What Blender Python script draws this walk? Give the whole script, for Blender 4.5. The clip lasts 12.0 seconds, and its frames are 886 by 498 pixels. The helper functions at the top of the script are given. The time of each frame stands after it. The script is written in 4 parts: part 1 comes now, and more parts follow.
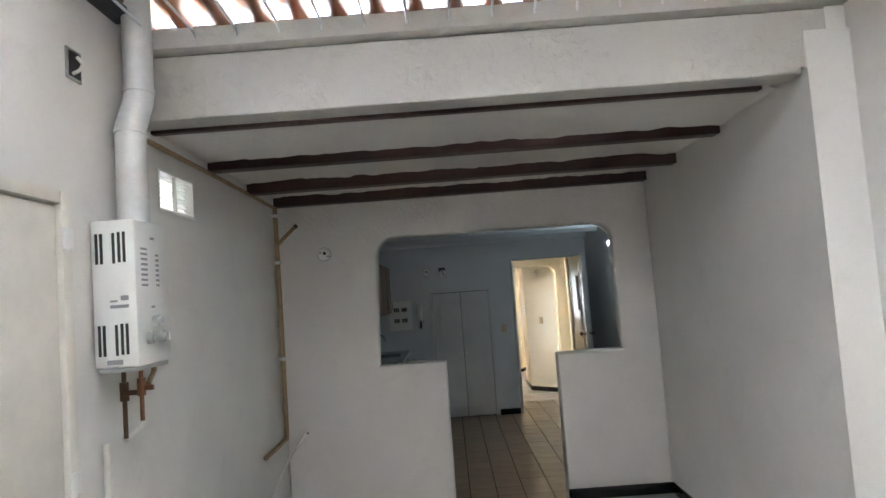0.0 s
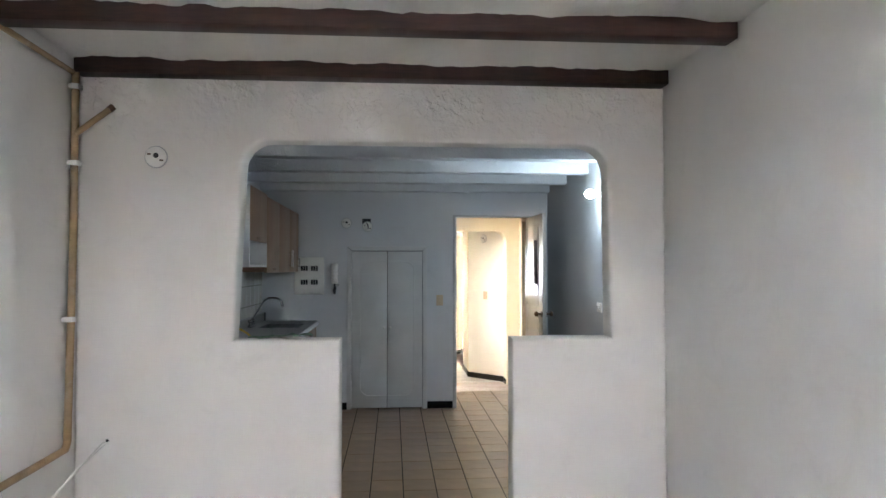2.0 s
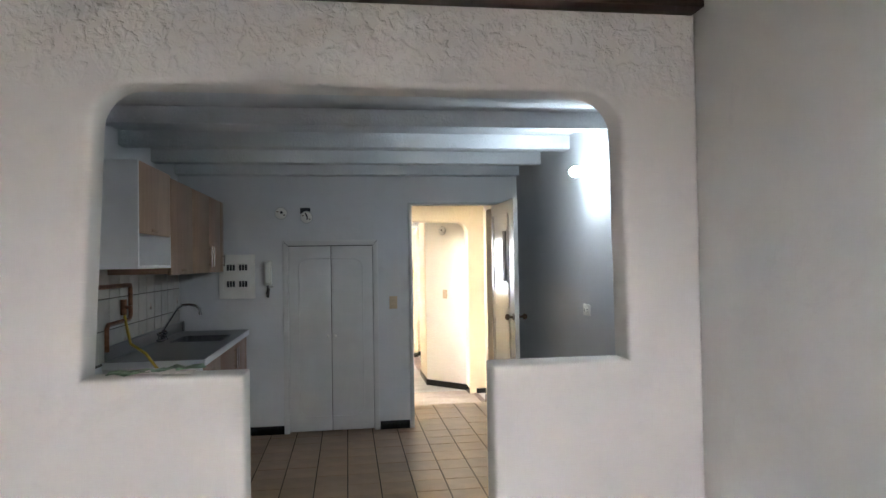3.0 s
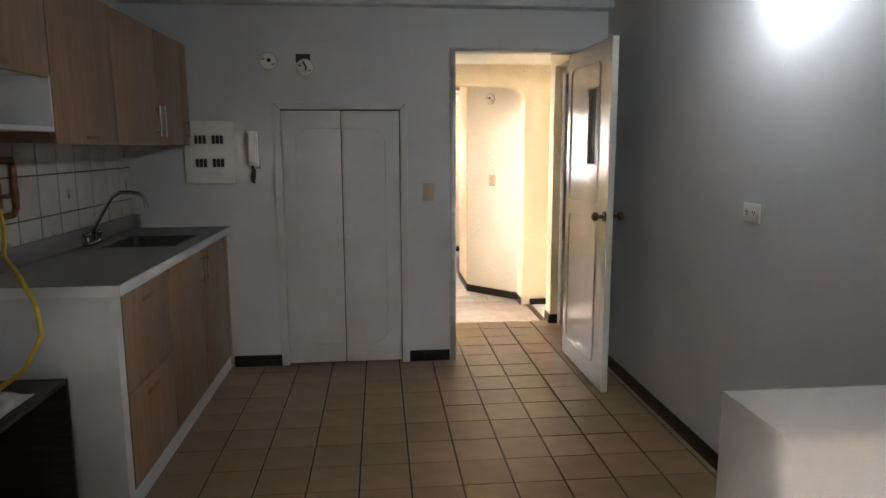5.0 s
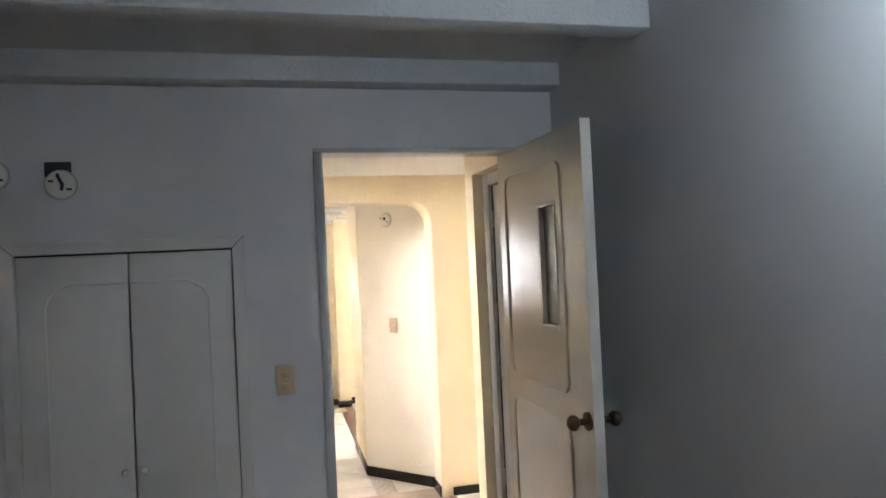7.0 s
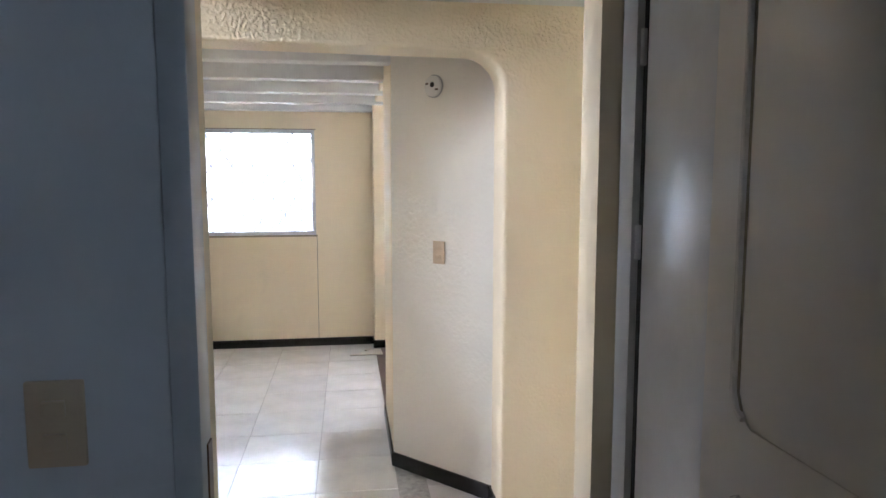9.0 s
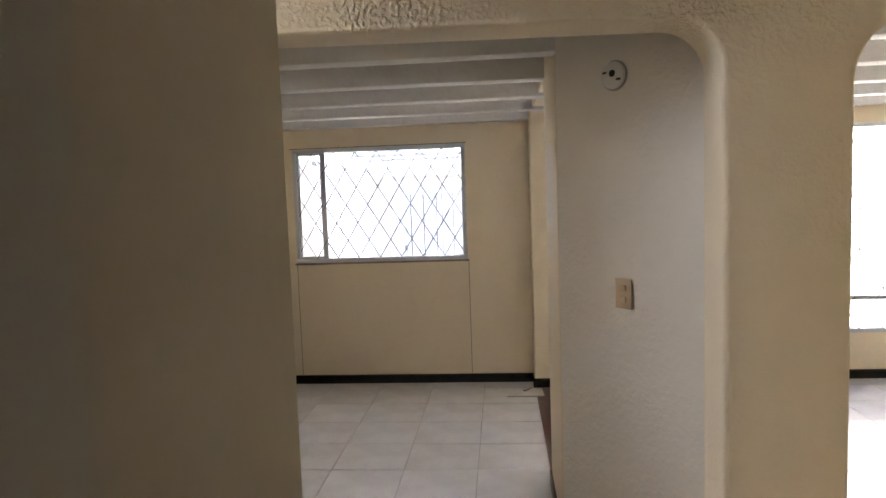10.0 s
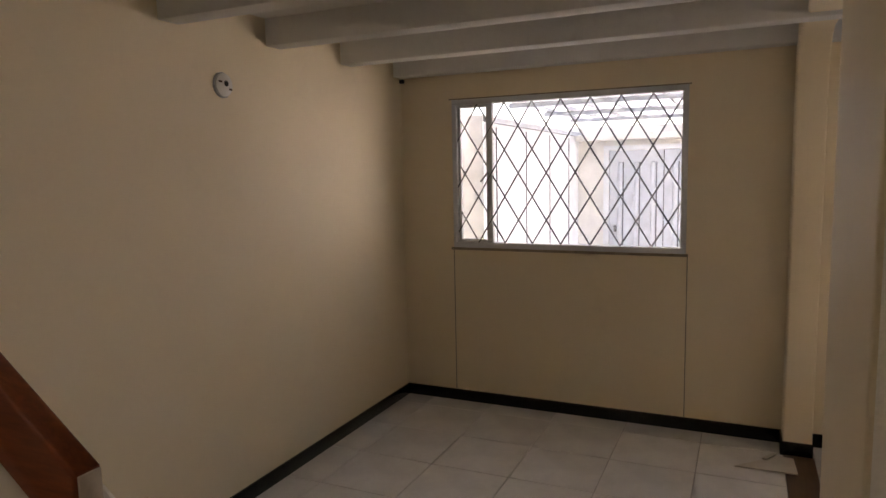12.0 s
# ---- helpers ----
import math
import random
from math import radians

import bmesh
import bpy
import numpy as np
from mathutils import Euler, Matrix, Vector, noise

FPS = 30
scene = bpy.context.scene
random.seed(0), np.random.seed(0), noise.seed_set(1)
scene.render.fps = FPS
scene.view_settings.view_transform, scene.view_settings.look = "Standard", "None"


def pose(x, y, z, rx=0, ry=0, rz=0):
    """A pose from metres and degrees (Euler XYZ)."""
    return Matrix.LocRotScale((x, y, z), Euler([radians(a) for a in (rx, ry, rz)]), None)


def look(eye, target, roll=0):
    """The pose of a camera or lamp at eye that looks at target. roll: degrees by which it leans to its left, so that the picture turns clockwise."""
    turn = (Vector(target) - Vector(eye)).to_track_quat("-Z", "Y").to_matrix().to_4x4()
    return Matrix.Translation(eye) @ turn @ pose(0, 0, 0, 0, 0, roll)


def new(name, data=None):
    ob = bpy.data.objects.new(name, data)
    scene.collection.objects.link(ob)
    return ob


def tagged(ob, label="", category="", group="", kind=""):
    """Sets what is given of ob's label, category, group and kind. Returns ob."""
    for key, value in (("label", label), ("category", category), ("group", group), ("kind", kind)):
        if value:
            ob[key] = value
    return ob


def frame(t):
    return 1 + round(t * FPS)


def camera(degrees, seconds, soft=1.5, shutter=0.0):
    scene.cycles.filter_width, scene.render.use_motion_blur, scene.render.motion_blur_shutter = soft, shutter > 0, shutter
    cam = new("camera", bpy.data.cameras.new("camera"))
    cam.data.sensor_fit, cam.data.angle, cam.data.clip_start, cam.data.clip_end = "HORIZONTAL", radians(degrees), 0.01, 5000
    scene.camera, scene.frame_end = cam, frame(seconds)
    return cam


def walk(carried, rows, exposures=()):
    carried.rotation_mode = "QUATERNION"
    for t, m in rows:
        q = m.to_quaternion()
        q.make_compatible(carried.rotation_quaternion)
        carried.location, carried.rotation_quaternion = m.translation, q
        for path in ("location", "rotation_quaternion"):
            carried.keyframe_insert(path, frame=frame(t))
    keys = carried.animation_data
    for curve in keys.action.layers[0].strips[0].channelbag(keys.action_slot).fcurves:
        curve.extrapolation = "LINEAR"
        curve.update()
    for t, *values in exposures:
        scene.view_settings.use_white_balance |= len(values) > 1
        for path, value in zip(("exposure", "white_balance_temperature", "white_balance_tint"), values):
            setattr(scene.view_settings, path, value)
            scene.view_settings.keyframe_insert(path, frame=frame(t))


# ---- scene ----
cam = camera(67.3, 12.0)
PATH = [
    (0, (0.186, 0.489, 1.668), (0.178, 2.485, 1.801), -4.2),
    (0.5, (0.229, 0.986, 1.602), (0.306, 2.976, 1.791), -1.2),
    (1, (0.277, 1.461, 1.578), (0.457, 3.444, 1.764), -2.4),
    (1.5, (0.358, 1.904, 1.528), (0.585, 3.889, 1.595), -0.4),
    (2, (0.389, 2.388, 1.502), (0.54, 4.381, 1.556), -0.0),
    (2.5, (0.413, 2.892, 1.52), (0.755, 4.862, 1.526), -3.2),
    (3, (0.484, 3.407, 1.515), (0.768, 5.386, 1.552), -0.9),
    (3.2, (0.47, 3.616, 1.511), (0.858, 5.578, 1.538), -0.5),
    (4.8, (0.51, 4.955, 1.434), (0.74, 6.939, 1.319), 0.5),
    (5, (0.575, 5.143, 1.444), (0.761, 7.11, 1.138), -0.2),
    (5.5, (0.588, 5.585, 1.419), (0.833, 7.554, 1.17), 1.3),
    (6, (0.604, 6.041, 1.458), (0.974, 8.005, 1.375), 3.1),
    (6.5, (0.689, 6.419, 1.612), (1.203, 8.351, 1.557), -1.5),
    (6.7, (0.769, 6.565, 1.609), (1.286, 8.497, 1.635), -2.4),
    (8.5, (1.228, 8.141, 1.508), (1.394, 10.131, 1.407), -0.6),
    (9, (1.268, 8.602, 1.462), (1.55, 10.57, 1.251), 0.0),
    (9.5, (1.295, 8.952, 1.488), (1.256, 10.938, 1.252), -0.8),
    (10, (1.261, 9.328, 1.496), (1.085, 11.314, 1.329), -2.0),
    (10.5, (1.309, 9.681, 1.471), (0.837, 11.609, 1.223), -1.2),
    (11, (1.262, 10.101, 1.418), (0.514, 11.949, 1.259), -1.5),
    (11.5, (1.268, 10.419, 1.446), (0.344, 12.179, 1.233), -3.8),
    (12, (1.288, 10.805, 1.45), (0.461, 12.611, 1.216), -1.2),
]
EXPOSURES = [(0, 5.05, 6650, 10), (0.5, 5.45, 6250, 9), (1, 5.95, 6300, 11), (2, 6.1, 6500, 13), (3, 6.05, 6700, 15), (5, 5.8, 7600, 19), (5.6, 5.95, 6950, 16), (6, 5.9, 6500, 13), (6.5, 5.85, 6950, 16),
             (8.5, 5.1, 5900, 17), (9, 4.7, 5700, 16), (9.5, 4.2, 6050, 18), (10, 3.6, 6450, 19), (10.5, 3.15, 5750, 18), (11, 2.8, 6350, 18), (11.5, 2.6, 6800, 20), (12, 2.55, 7600, 25)]
walk(cam, [(t, look(eye, target, roll)) for t, eye, target, roll in PATH], EXPOSURES)

# ---- light ----
world = bpy.data.worlds.new("sky")
scene.world = world
world.use_nodes = True
wn = world.node_tree.nodes
sky = wn.new("ShaderNodeTexSky")
sky.sky_type = 'NISHITA'
sky.sun_disc = False
sky.sun_elevation, sky.sun_rotation = radians(58), radians(150)
sky.air_density, sky.dust_density = 1.0, 3.0
wn["Background"].inputs["Strength"].default_value = 0.15
world.node_tree.links.new(sky.outputs[0], wn["Background"].inputs["Color"])
sun_data = bpy.data.lights.new("sun", 'SUN')
sun_data.energy, sun_data.angle, sun_data.color = 5.0, radians(15), (1.0, 0.95, 0.88)
sun = new("sun", sun_data)
sun.matrix_world = look((0, 0, 20), (1.6, 6.0, 9.0))
# daylight of the frosted stair window, in its opening
well_data = bpy.data.lights.new("stair_window_daylight", 'AREA')
well_data.shape, well_data.size, well_data.size_y = 'RECTANGLE', 0.74, 0.66
well_data.energy, well_data.color = 5.0, (0.93, 0.96, 1.0)
well = new("stair_window_daylight", well_data)
well.matrix_world = look((-2.62, 10.95, 2.70), (0.0, 10.95, 2.70))



# ---- materials ----
def node_mat(name):
    m = bpy.data.materials.new(name)
    m.use_nodes = True
    nt = m.node_tree
    return m, nt, nt.nodes["Principled BSDF"]


def ramp(nt, a, b, lo=0.3, hi=0.7):
    r = nt.nodes.new("ShaderNodeValToRGB")
    r.color_ramp.elements[0].position, r.color_ramp.elements[1].position = lo, hi
    r.color_ramp.elements[0].color, r.color_ramp.elements[1].color = (*a, 1), (*b, 1)
    return r


def noise_tex(nt, scale, detail=4, rough=0.55, stretch=(1, 1, 1), distortion=0.0):
    tc = nt.nodes.new("ShaderNodeTexCoord")
    mp = nt.nodes.new("ShaderNodeMapping")
    mp.inputs["Scale"].default_value = stretch
    n = nt.nodes.new("ShaderNodeTexNoise")
    n.inputs["Scale"].default_value, n.inputs["Detail"].default_value = scale, detail
    n.inputs["Roughness"].default_value, n.inputs["Distortion"].default_value = rough, distortion
    nt.links.new(tc.outputs["Object"], mp.inputs[0])
    nt.links.new(mp.outputs[0], n.inputs["Vector"])
    return n


def surface(name, color, rough=0.6, vary=0.12, scale=6.0, bump=0.0, bump_scale=60.0, metal=0.0, stretch=(1, 1, 1),
            dirt=None, dirt_amount=0.3, depth=0.004, island=None, spec=0.5):
    """A painted or plain surface: two scales of colour variation, optional dirt spots, fine relief."""
    m, nt, b = node_mat(name)
    n1 = noise_tex(nt, scale, 5, 0.6, stretch)
    lo = tuple(c * (1 - vary) for c in color)
    hi = tuple(min(1.0, c * (1 + vary * 0.6)) for c in color)
    r = ramp(nt, lo, hi)
    nt.links.new(n1.outputs["Fac"], r.inputs[0])
    out = r.outputs[0]
    if dirt:
        n2 = noise_tex(nt, scale * 0.45, 8, 0.7, stretch, 0.6)
        r2 = ramp(nt, (0, 0, 0), (dirt_amount,) * 3, 0.55, 0.78)
        mx = nt.nodes.new("ShaderNodeMix")
        mx.data_type = 'RGBA'
        nt.links.new(n2.outputs["Fac"], r2.inputs[0])
        nt.links.new(r2.outputs[0], mx.inputs["Factor"])
        nt.links.new(out, mx.inputs["A"])
        mx.inputs["B"].default_value = (*dirt, 1)
        out = mx.outputs["Result"]
    if island:
        oi = nt.nodes.new("ShaderNodeObjectInfo")
        mr = nt.nodes.new("ShaderNodeMapRange")
        mr.inputs["To Min"].default_value, mr.inputs["To Max"].default_value = island
        nt.links.new(oi.outputs["Random"], mr.inputs[0])
        vm = nt.nodes.new("ShaderNodeVectorMath")
        vm.operation = 'SCALE'
        nt.links.new(out, vm.inputs[0])
        nt.links.new(mr.outputs[0], vm.inputs["Scale"])
        out = vm.outputs[0]
    nt.links.new(out, b.inputs["Base Color"])
    b.inputs["Roughness"].default_value, b.inputs["Metallic"].default_value = rough, metal
    b.inputs["Specular IOR Level"].default_value = spec
    if bump:
        n3 = noise_tex(nt, bump_scale, 6, 0.6, stretch)
        bp = nt.nodes.new("ShaderNodeBump")
        bp.inputs["Strength"].default_value, bp.inputs["Distance"].default_value = bump, depth
        nt.links.new(n3.outputs["Fac"], bp.inputs["Height"])
        nt.links.new(bp.outputs[0], b.inputs["Normal"])
    return m


def stucco(name, color, coarse=38.0, depth=0.006, strength=0.9, vary=0.06, rough=0.75, dirt=(0.4, 0.37, 0.33), low=0.42, patch=0.0, stain=0.22, above=None, blob=3.0, below=0.06):
    """Roller-textured plaster: ridged blobs over a fine grain, with faint stains. patch: how far smooth patches break up the relief."""
    m, nt, b = node_mat(name)
    n1 = noise_tex(nt, 1.7, 6, 0.6)
    r = ramp(nt, tuple(c * (1 - vary) for c in color), color, 0.3, 0.65)
    nt.links.new(n1.outputs["Fac"], r.inputs[0])
    n2 = noise_tex(nt, 3.1, 9, 0.72, (1, 1, 1), 0.8)
    r2 = ramp(nt, (0, 0, 0), (stain,) * 3, 0.56, 0.78)
    mx = nt.nodes.new("ShaderNodeMix")
    mx.data_type = 'RGBA'
    nt.links.new(n2.outputs["Fac"], r2.inputs[0])
    nt.links.new(r2.outputs[0], mx.inputs["Factor"])
    nt.links.new(r.outputs[0], mx.inputs["A"])
    mx.inputs["B"].default_value = (*dirt, 1)
    nt.links.new(mx.outputs["Result"], b.inputs["Base Color"])
    b.inputs["Roughness"].default_value = rough
    n3 = noise_tex(nt, coarse, blob, 0.5, (1, 1, 1), 0.35 if blob > 2 else 0.05)
    r3 = ramp(nt, (0, 0, 0), (1, 1, 1), low, low + 0.22)
    nt.links.new(n3.outputs["Fac"], r3.inputs[0])
    height = r3.outputs[0]
    if patch:
        n4 = noise_tex(nt, 2.3, 3, 0.5)
        r4 = ramp(nt, (1 - patch,) * 3, (1, 1, 1), 0.4, 0.62)
        mul = nt.nodes.new("ShaderNodeMath")
        mul.operation = 'MULTIPLY'
        nt.links.new(n4.outputs["Fac"], r4.inputs[0])
        nt.links.new(height, mul.inputs[0])
        nt.links.new(r4.outputs[0], mul.inputs[1])
        height = mul.outputs[0]
    if above is not None:
        # relief left by the roller fades out below this height
        tc = nt.nodes.new("ShaderNodeTexCoord")
        sp = nt.nodes.new("ShaderNodeSeparateXYZ")
        mr = nt.nodes.new("ShaderNodeMapRange")
        mr.inputs["From Min"].default_value, mr.inputs["From Max"].default_value = above - 0.12, above + 0.12
        mr.inputs["To Min"].default_value = below
        mul2 = nt.nodes.new("ShaderNodeMath")
        mul2.operation = 'MULTIPLY'
        nt.links.new(tc.outputs["Object"], sp.inputs[0])
        nt.links.new(sp.outputs["Z"], mr.inputs[0])
        nt.links.new(height, mul2.inputs[0])
        nt.links.new(mr.outputs[0], mul2.inputs[1])
        height = mul2.outputs[0]
    bp = nt.nodes.new("ShaderNodeBump")
    bp.inputs["Strength"].default_value, bp.inputs["Distance"].default_value = strength, depth
    n5 = noise_tex(nt, 240.0, 3)
    bp2 = nt.nodes.new("ShaderNodeBump")
    bp2.inputs["Strength"].default_value, bp2.inputs["Distance"].default_value = 0.25, 0.001
    nt.links.new(n5.outputs["Fac"], bp2.inputs["Height"])
    nt.links.new(height, bp.inputs["Height"])
    nt.links.new(bp2.outputs[0], bp.inputs["Normal"])
    nt.links.new(bp.outputs[0], b.inputs["Normal"])
    return m


def wood(name, a, b_col, rough=0.4, grain=(1.5, 14, 14), scale=4.0, coat=0.0):
    m, nt, b = node_mat(name)
    n = noise_tex(nt, scale, 8, 0.65, grain, 0.4)
    r = ramp(nt, a, b_col, 0.3, 0.72)
    nt.links.new(n.outputs["Fac"], r.inputs[0])
    nt.links.new(r.outputs[0], b.inputs["Base Color"])
    b.inputs["Roughness"].default_value = rough
    b.inputs["Coat Weight"].default_value = coat
    bp = nt.nodes.new("ShaderNodeBump")
    bp.inputs["Strength"].default_value, bp.inputs["Distance"].default_value = 0.2, 0.001
    nt.links.new(n.outputs["Fac"], bp.inputs["Height"])
    nt.links.new(bp.outputs[0], b.inputs["Normal"])
    return m


def glow(name, color, strength):
    m, nt, b = node_mat(name)
    b.inputs["Base Color"].default_value = (0.9, 0.9, 0.9, 1)
    b.inputs["Emission Color"].default_value = (*color, 1)
    b.inputs["Emission Strength"].default_value = strength
    return m


def clear_glass(name, rough=0.0, tint=(1, 1, 1)):
    m, nt, b = node_mat(name)
    b.inputs["Base Color"].default_value = (*tint, 1)
    b.inputs["Transmission Weight"].default_value = 1.0
    b.inputs["Roughness"].default_value = rough
    b.inputs["IOR"].default_value = 1.1
    return m


def translucent(name, color, share):
    """A sheet that lets part of the daylight through, scattered."""
    m, nt, b = node_mat(name)
    tr = nt.nodes.new("ShaderNodeBsdfTranslucent")
    df = nt.nodes.new("ShaderNodeBsdfDiffuse")
    mix = nt.nodes.new("ShaderNodeMixShader")
    n = noise_tex(nt, 3.0, 6, 0.6)
    r = ramp(nt, tuple(c * 0.75 for c in color), color)
    nt.links.new(n.outputs["Fac"], r.inputs[0])
    nt.links.new(r.outputs[0], tr.inputs[0])
    nt.links.new(r.outputs[0], df.inputs[0])
    mix.inputs[0].default_value = share
    nt.links.new(df.outputs[0], mix.inputs[1])
    nt.links.new(tr.outputs[0], mix.inputs[2])
    nt.links.new(mix.outputs[0], nt.nodes["Material Output"].inputs[0])
    return m


PATIO_DIFFUSER = translucent("patio_light_diffuser", (0.74, 0.765, 0.79), 0.30)
SKYLIGHT = translucent("frosted_pane", (0.92, 0.94, 0.95), 0.75)
WHITE_ROUGH = stucco("white_rough_plaster", (0.74, 0.715, 0.67), 22.0, 0.003, 0.3, 0.07, patch=0.75, low=0.5)
LINTEL_ROUGH = stucco("stained_dimmed_white_concrete", (0.55, 0.525, 0.48), 22.0, 0.006, 0.7, 0.12, patch=0.6, low=0.46, stain=0.75, dirt=(0.34, 0.32, 0.30))
WHITE_STIPPLE = stucco("white_stippled_plaster", (0.74, 0.70, 0.65), 30.0, 0.007, 0.75, 0.06, patch=0.3, low=0.44, above=2.2)
WHITE_SMOOTH = stucco("white_painted_wall", (0.61, 0.61, 0.615), 12.0, 0.002, 0.25, 0.05, rough=0.55)
CEIL_WHITE = stucco("white_ceiling_plaster", (0.72, 0.69, 0.64), 18.0, 0.004, 0.5, 0.08, rough=0.85)
KITCHEN_CEIL = stucco("kitchen_ceiling_paint", (0.66, 0.67, 0.68), 60.0, 0.004, 0.6, 0.05, rough=0.8)
CREAM = stucco("cream_painted_wall", (0.82, 0.705, 0.505), 10.0, 0.002, 0.2, 0.04, rough=0.6, dirt=(0.6, 0.5, 0.35))
CREAM_ROUGH = stucco("cream_rough_plaster", (0.82, 0.72, 0.54), 60.0, 0.006, 0.8, 0.05, rough=0.7, dirt=(0.6, 0.5, 0.35), patch=0.7, blob=1.8, above=1.95, below=0.22)
PALE_ROUGH = stucco("pale_rough_plaster", (0.84, 0.79, 0.69), 74.0, 0.006, 0.65, 0.04, rough=0.7, dirt=(0.7, 0.62, 0.5), blob=1.8, stain=0.1, patch=0.3)
PALE_SOFT = stucco("pale_worn_plaster", (0.84, 0.80, 0.72), 46.0, 0.004, 0.45, 0.04, rough=0.7, dirt=(0.7, 0.62, 0.5), blob=1.8, stain=0.1, patch=0.7)
PALE = stucco("pale_smooth_plaster", (0.84, 0.80, 0.72), 14.0, 0.002, 0.25, 0.04, rough=0.6)
LIVING_CEIL = stucco("living_ceiling_paint", (0.75, 0.74, 0.705), 20.0, 0.003, 0.3, 0.05, rough=0.75)
BEAM_BROWN = wood("dark_brown_beam", (0.030, 0.012, 0.009), (0.075, 0.030, 0.022), 0.55)
BLACK_BASE = surface("black_skirting_tile", (0.012, 0.011, 0.012), 0.25, 0.3, 9.0)
PIPE_TAN = surface("tan_painted_pipe", (0.36, 0.24, 0.12), 0.5, 0.25, 14.0, dirt=(0.55, 0.48, 0.4), dirt_amount=0.5)
PIPE_CREAM = surface("cream_pipe_paint", (0.70, 0.66, 0.58), 0.5, 0.1)
DOOR_WHITE = surface("gloss_white_door_paint", (0.62, 0.585, 0.53), 0.16, 0.05, 3.0, 0.15, 40.0)
CLOSET_WHITE = surface("satin_white_door_paint", (0.60, 0.59, 0.575), 0.35, 0.06, 4.0, 0.1, 60.0)
FRAME_SHADED = surface("shaded_grey_white_frame_paint", (0.45, 0.46, 0.47), 0.3, 0.1, 5.0, 0.1, 60.0)
GROOVE = surface("grimy_groove", (0.30, 0.25, 0.18), 0.5, 0.3, 20.0)
BRASS = surface("worn_brass", (0.42, 0.26, 0.12), 0.28, 0.25, 30.0, metal=1.0)
BRONZE = surface("dark_bronze", (0.14, 0.09, 0.06), 0.3, 0.3, 30.0, metal=1.0)
CHROME = surface("chrome", (0.62, 0.62, 0.64), 0.12, 0.05, 30.0, metal=1.0)
STEEL = surface("brushed_steel", (0.17, 0.17, 0.172), 0.42, 0.12, 40.0, metal=1.0)
GALVANISED = surface("painted_flue_sheet", (0.66, 0.66, 0.64), 0.45, 0.15, 7.0, 0.1, 30.0, metal=0.1, dirt=(0.4, 0.38, 0.35), dirt_amount=0.4)
ENAMEL = surface("white_enamel", (0.74, 0.73, 0.70), 0.3, 0.05, 3.0)
DARK_SLOT = surface("dark_slot", (0.02, 0.02, 0.022), 0.6, 0.2)
GREY_PRINT = surface("grey_print", (0.28, 0.28, 0.29), 0.6, 0.1)
COPPER = surface("tarnished_copper", (0.28, 0.13, 0.07), 0.4, 0.35, 25.0, metal=0.8)
PLASTIC_WHITE = surface("white_plastic", (0.75, 0.73, 0.68), 0.35, 0.06, 8.0)
PLASTIC_BEIGE = surface("beige_plastic", (0.58, 0.44, 0.29), 0.35, 0.08, 8.0)
PLASTIC_GREY = surface("grey_plastic", (0.42, 0.42, 0.40), 0.4, 0.08, 8.0)
LAMINATE = wood("light_brown_wood_laminate", (0.25, 0.145, 0.092), (0.38, 0.235, 0.155), 0.4, (9, 9, 0.8), 3.0)
LAMINATE_EDGE = surface("brown_edge_band", (0.24, 0.14, 0.09), 0.5, 0.1)
MELAMINE = surface("white_melamine", (0.74, 0.75, 0.76), 0.35, 0.04, 5.0)
COUNTER_GREY = surface("speckled_grey_worktop", (0.20, 0.19, 0.185), 0.3, 0.4, 160.0, dirt=(0.12, 0.11, 0.1), dirt_amount=0.4)
WALL_TILE = surface("cream_wall_tile", (0.62, 0.59, 0.54), 0.2, 0.08, 9.0, island=(0.88, 1.08))
WALL_TILE_DECOR = surface("motif_print", (0.40, 0.30, 0.24), 0.4, 0.3, 30.0)
GROUT_DARK = surface("dark_grout", (0.12, 0.10, 0.09), 0.9, 0.3, 30.0)
GROUT_BROWN = surface("dark_brown_grout", (0.045, 0.03, 0.022), 0.9, 0.4, 20.0)
FLOOR_TILE = surface("tan_ceramic_floor_tile", (0.31, 0.192, 0.112), 0.3, 0.22, 5.0, 0.1, 30.0, dirt=(0.2, 0.13, 0.085), dirt_amount=0.45, island=(0.88, 1.08))
LIVING_TILE = surface("white_marbled_floor_tile", (0.74, 0.72, 0.685), 0.16, 0.12, 4.0, 0.03, 40.0, dirt=(0.52, 0.50, 0.48), dirt_amount=0.5, island=(0.96, 1.03))
PINK_TILE = surface("pinkish_floor_tile", (0.62, 0.52, 0.47), 0.25, 0.16, 7.0, dirt=(0.62, 0.55, 0.5), dirt_amount=0.6, island=(0.97, 1.03))
GROUT_GREY = surface("grey_grout", (0.46, 0.44, 0.41), 0.9, 0.3, 30.0)
BROWN_STRIP = wood("brown_threshold_wood", (0.07, 0.030, 0.018), (0.13, 0.060, 0.036), 0.35, (12, 1.2, 12))
RAIL_WOOD = wood("red_brown_varnished_wood", (0.14, 0.029, 0.008), (0.26, 0.064, 0.016), 0.42, (1.5, 14, 14), 5.0)
RAIL_END = surface("pale_worn_wood_end", (0.55, 0.48, 0.42), 0.6, 0.2, 30.0)
CONCRETE = surface("grey_concrete", (0.34, 0.33, 0.31), 0.85, 0.2, 4.0, 0.4, 30.0)
EAVE_SHADE = surface("dark_eave_shade", (0.07, 0.075, 0.08), 0.6, 0.4, 6.0, 0.2, 30.0)
TERRACOTTA = surface("terracotta_roof_sheet", (0.40, 0.17, 0.09), 0.45, 0.35, 5.0, 0.2, 40.0, dirt=(0.12, 0.11, 0.11), dirt_amount=0.9)
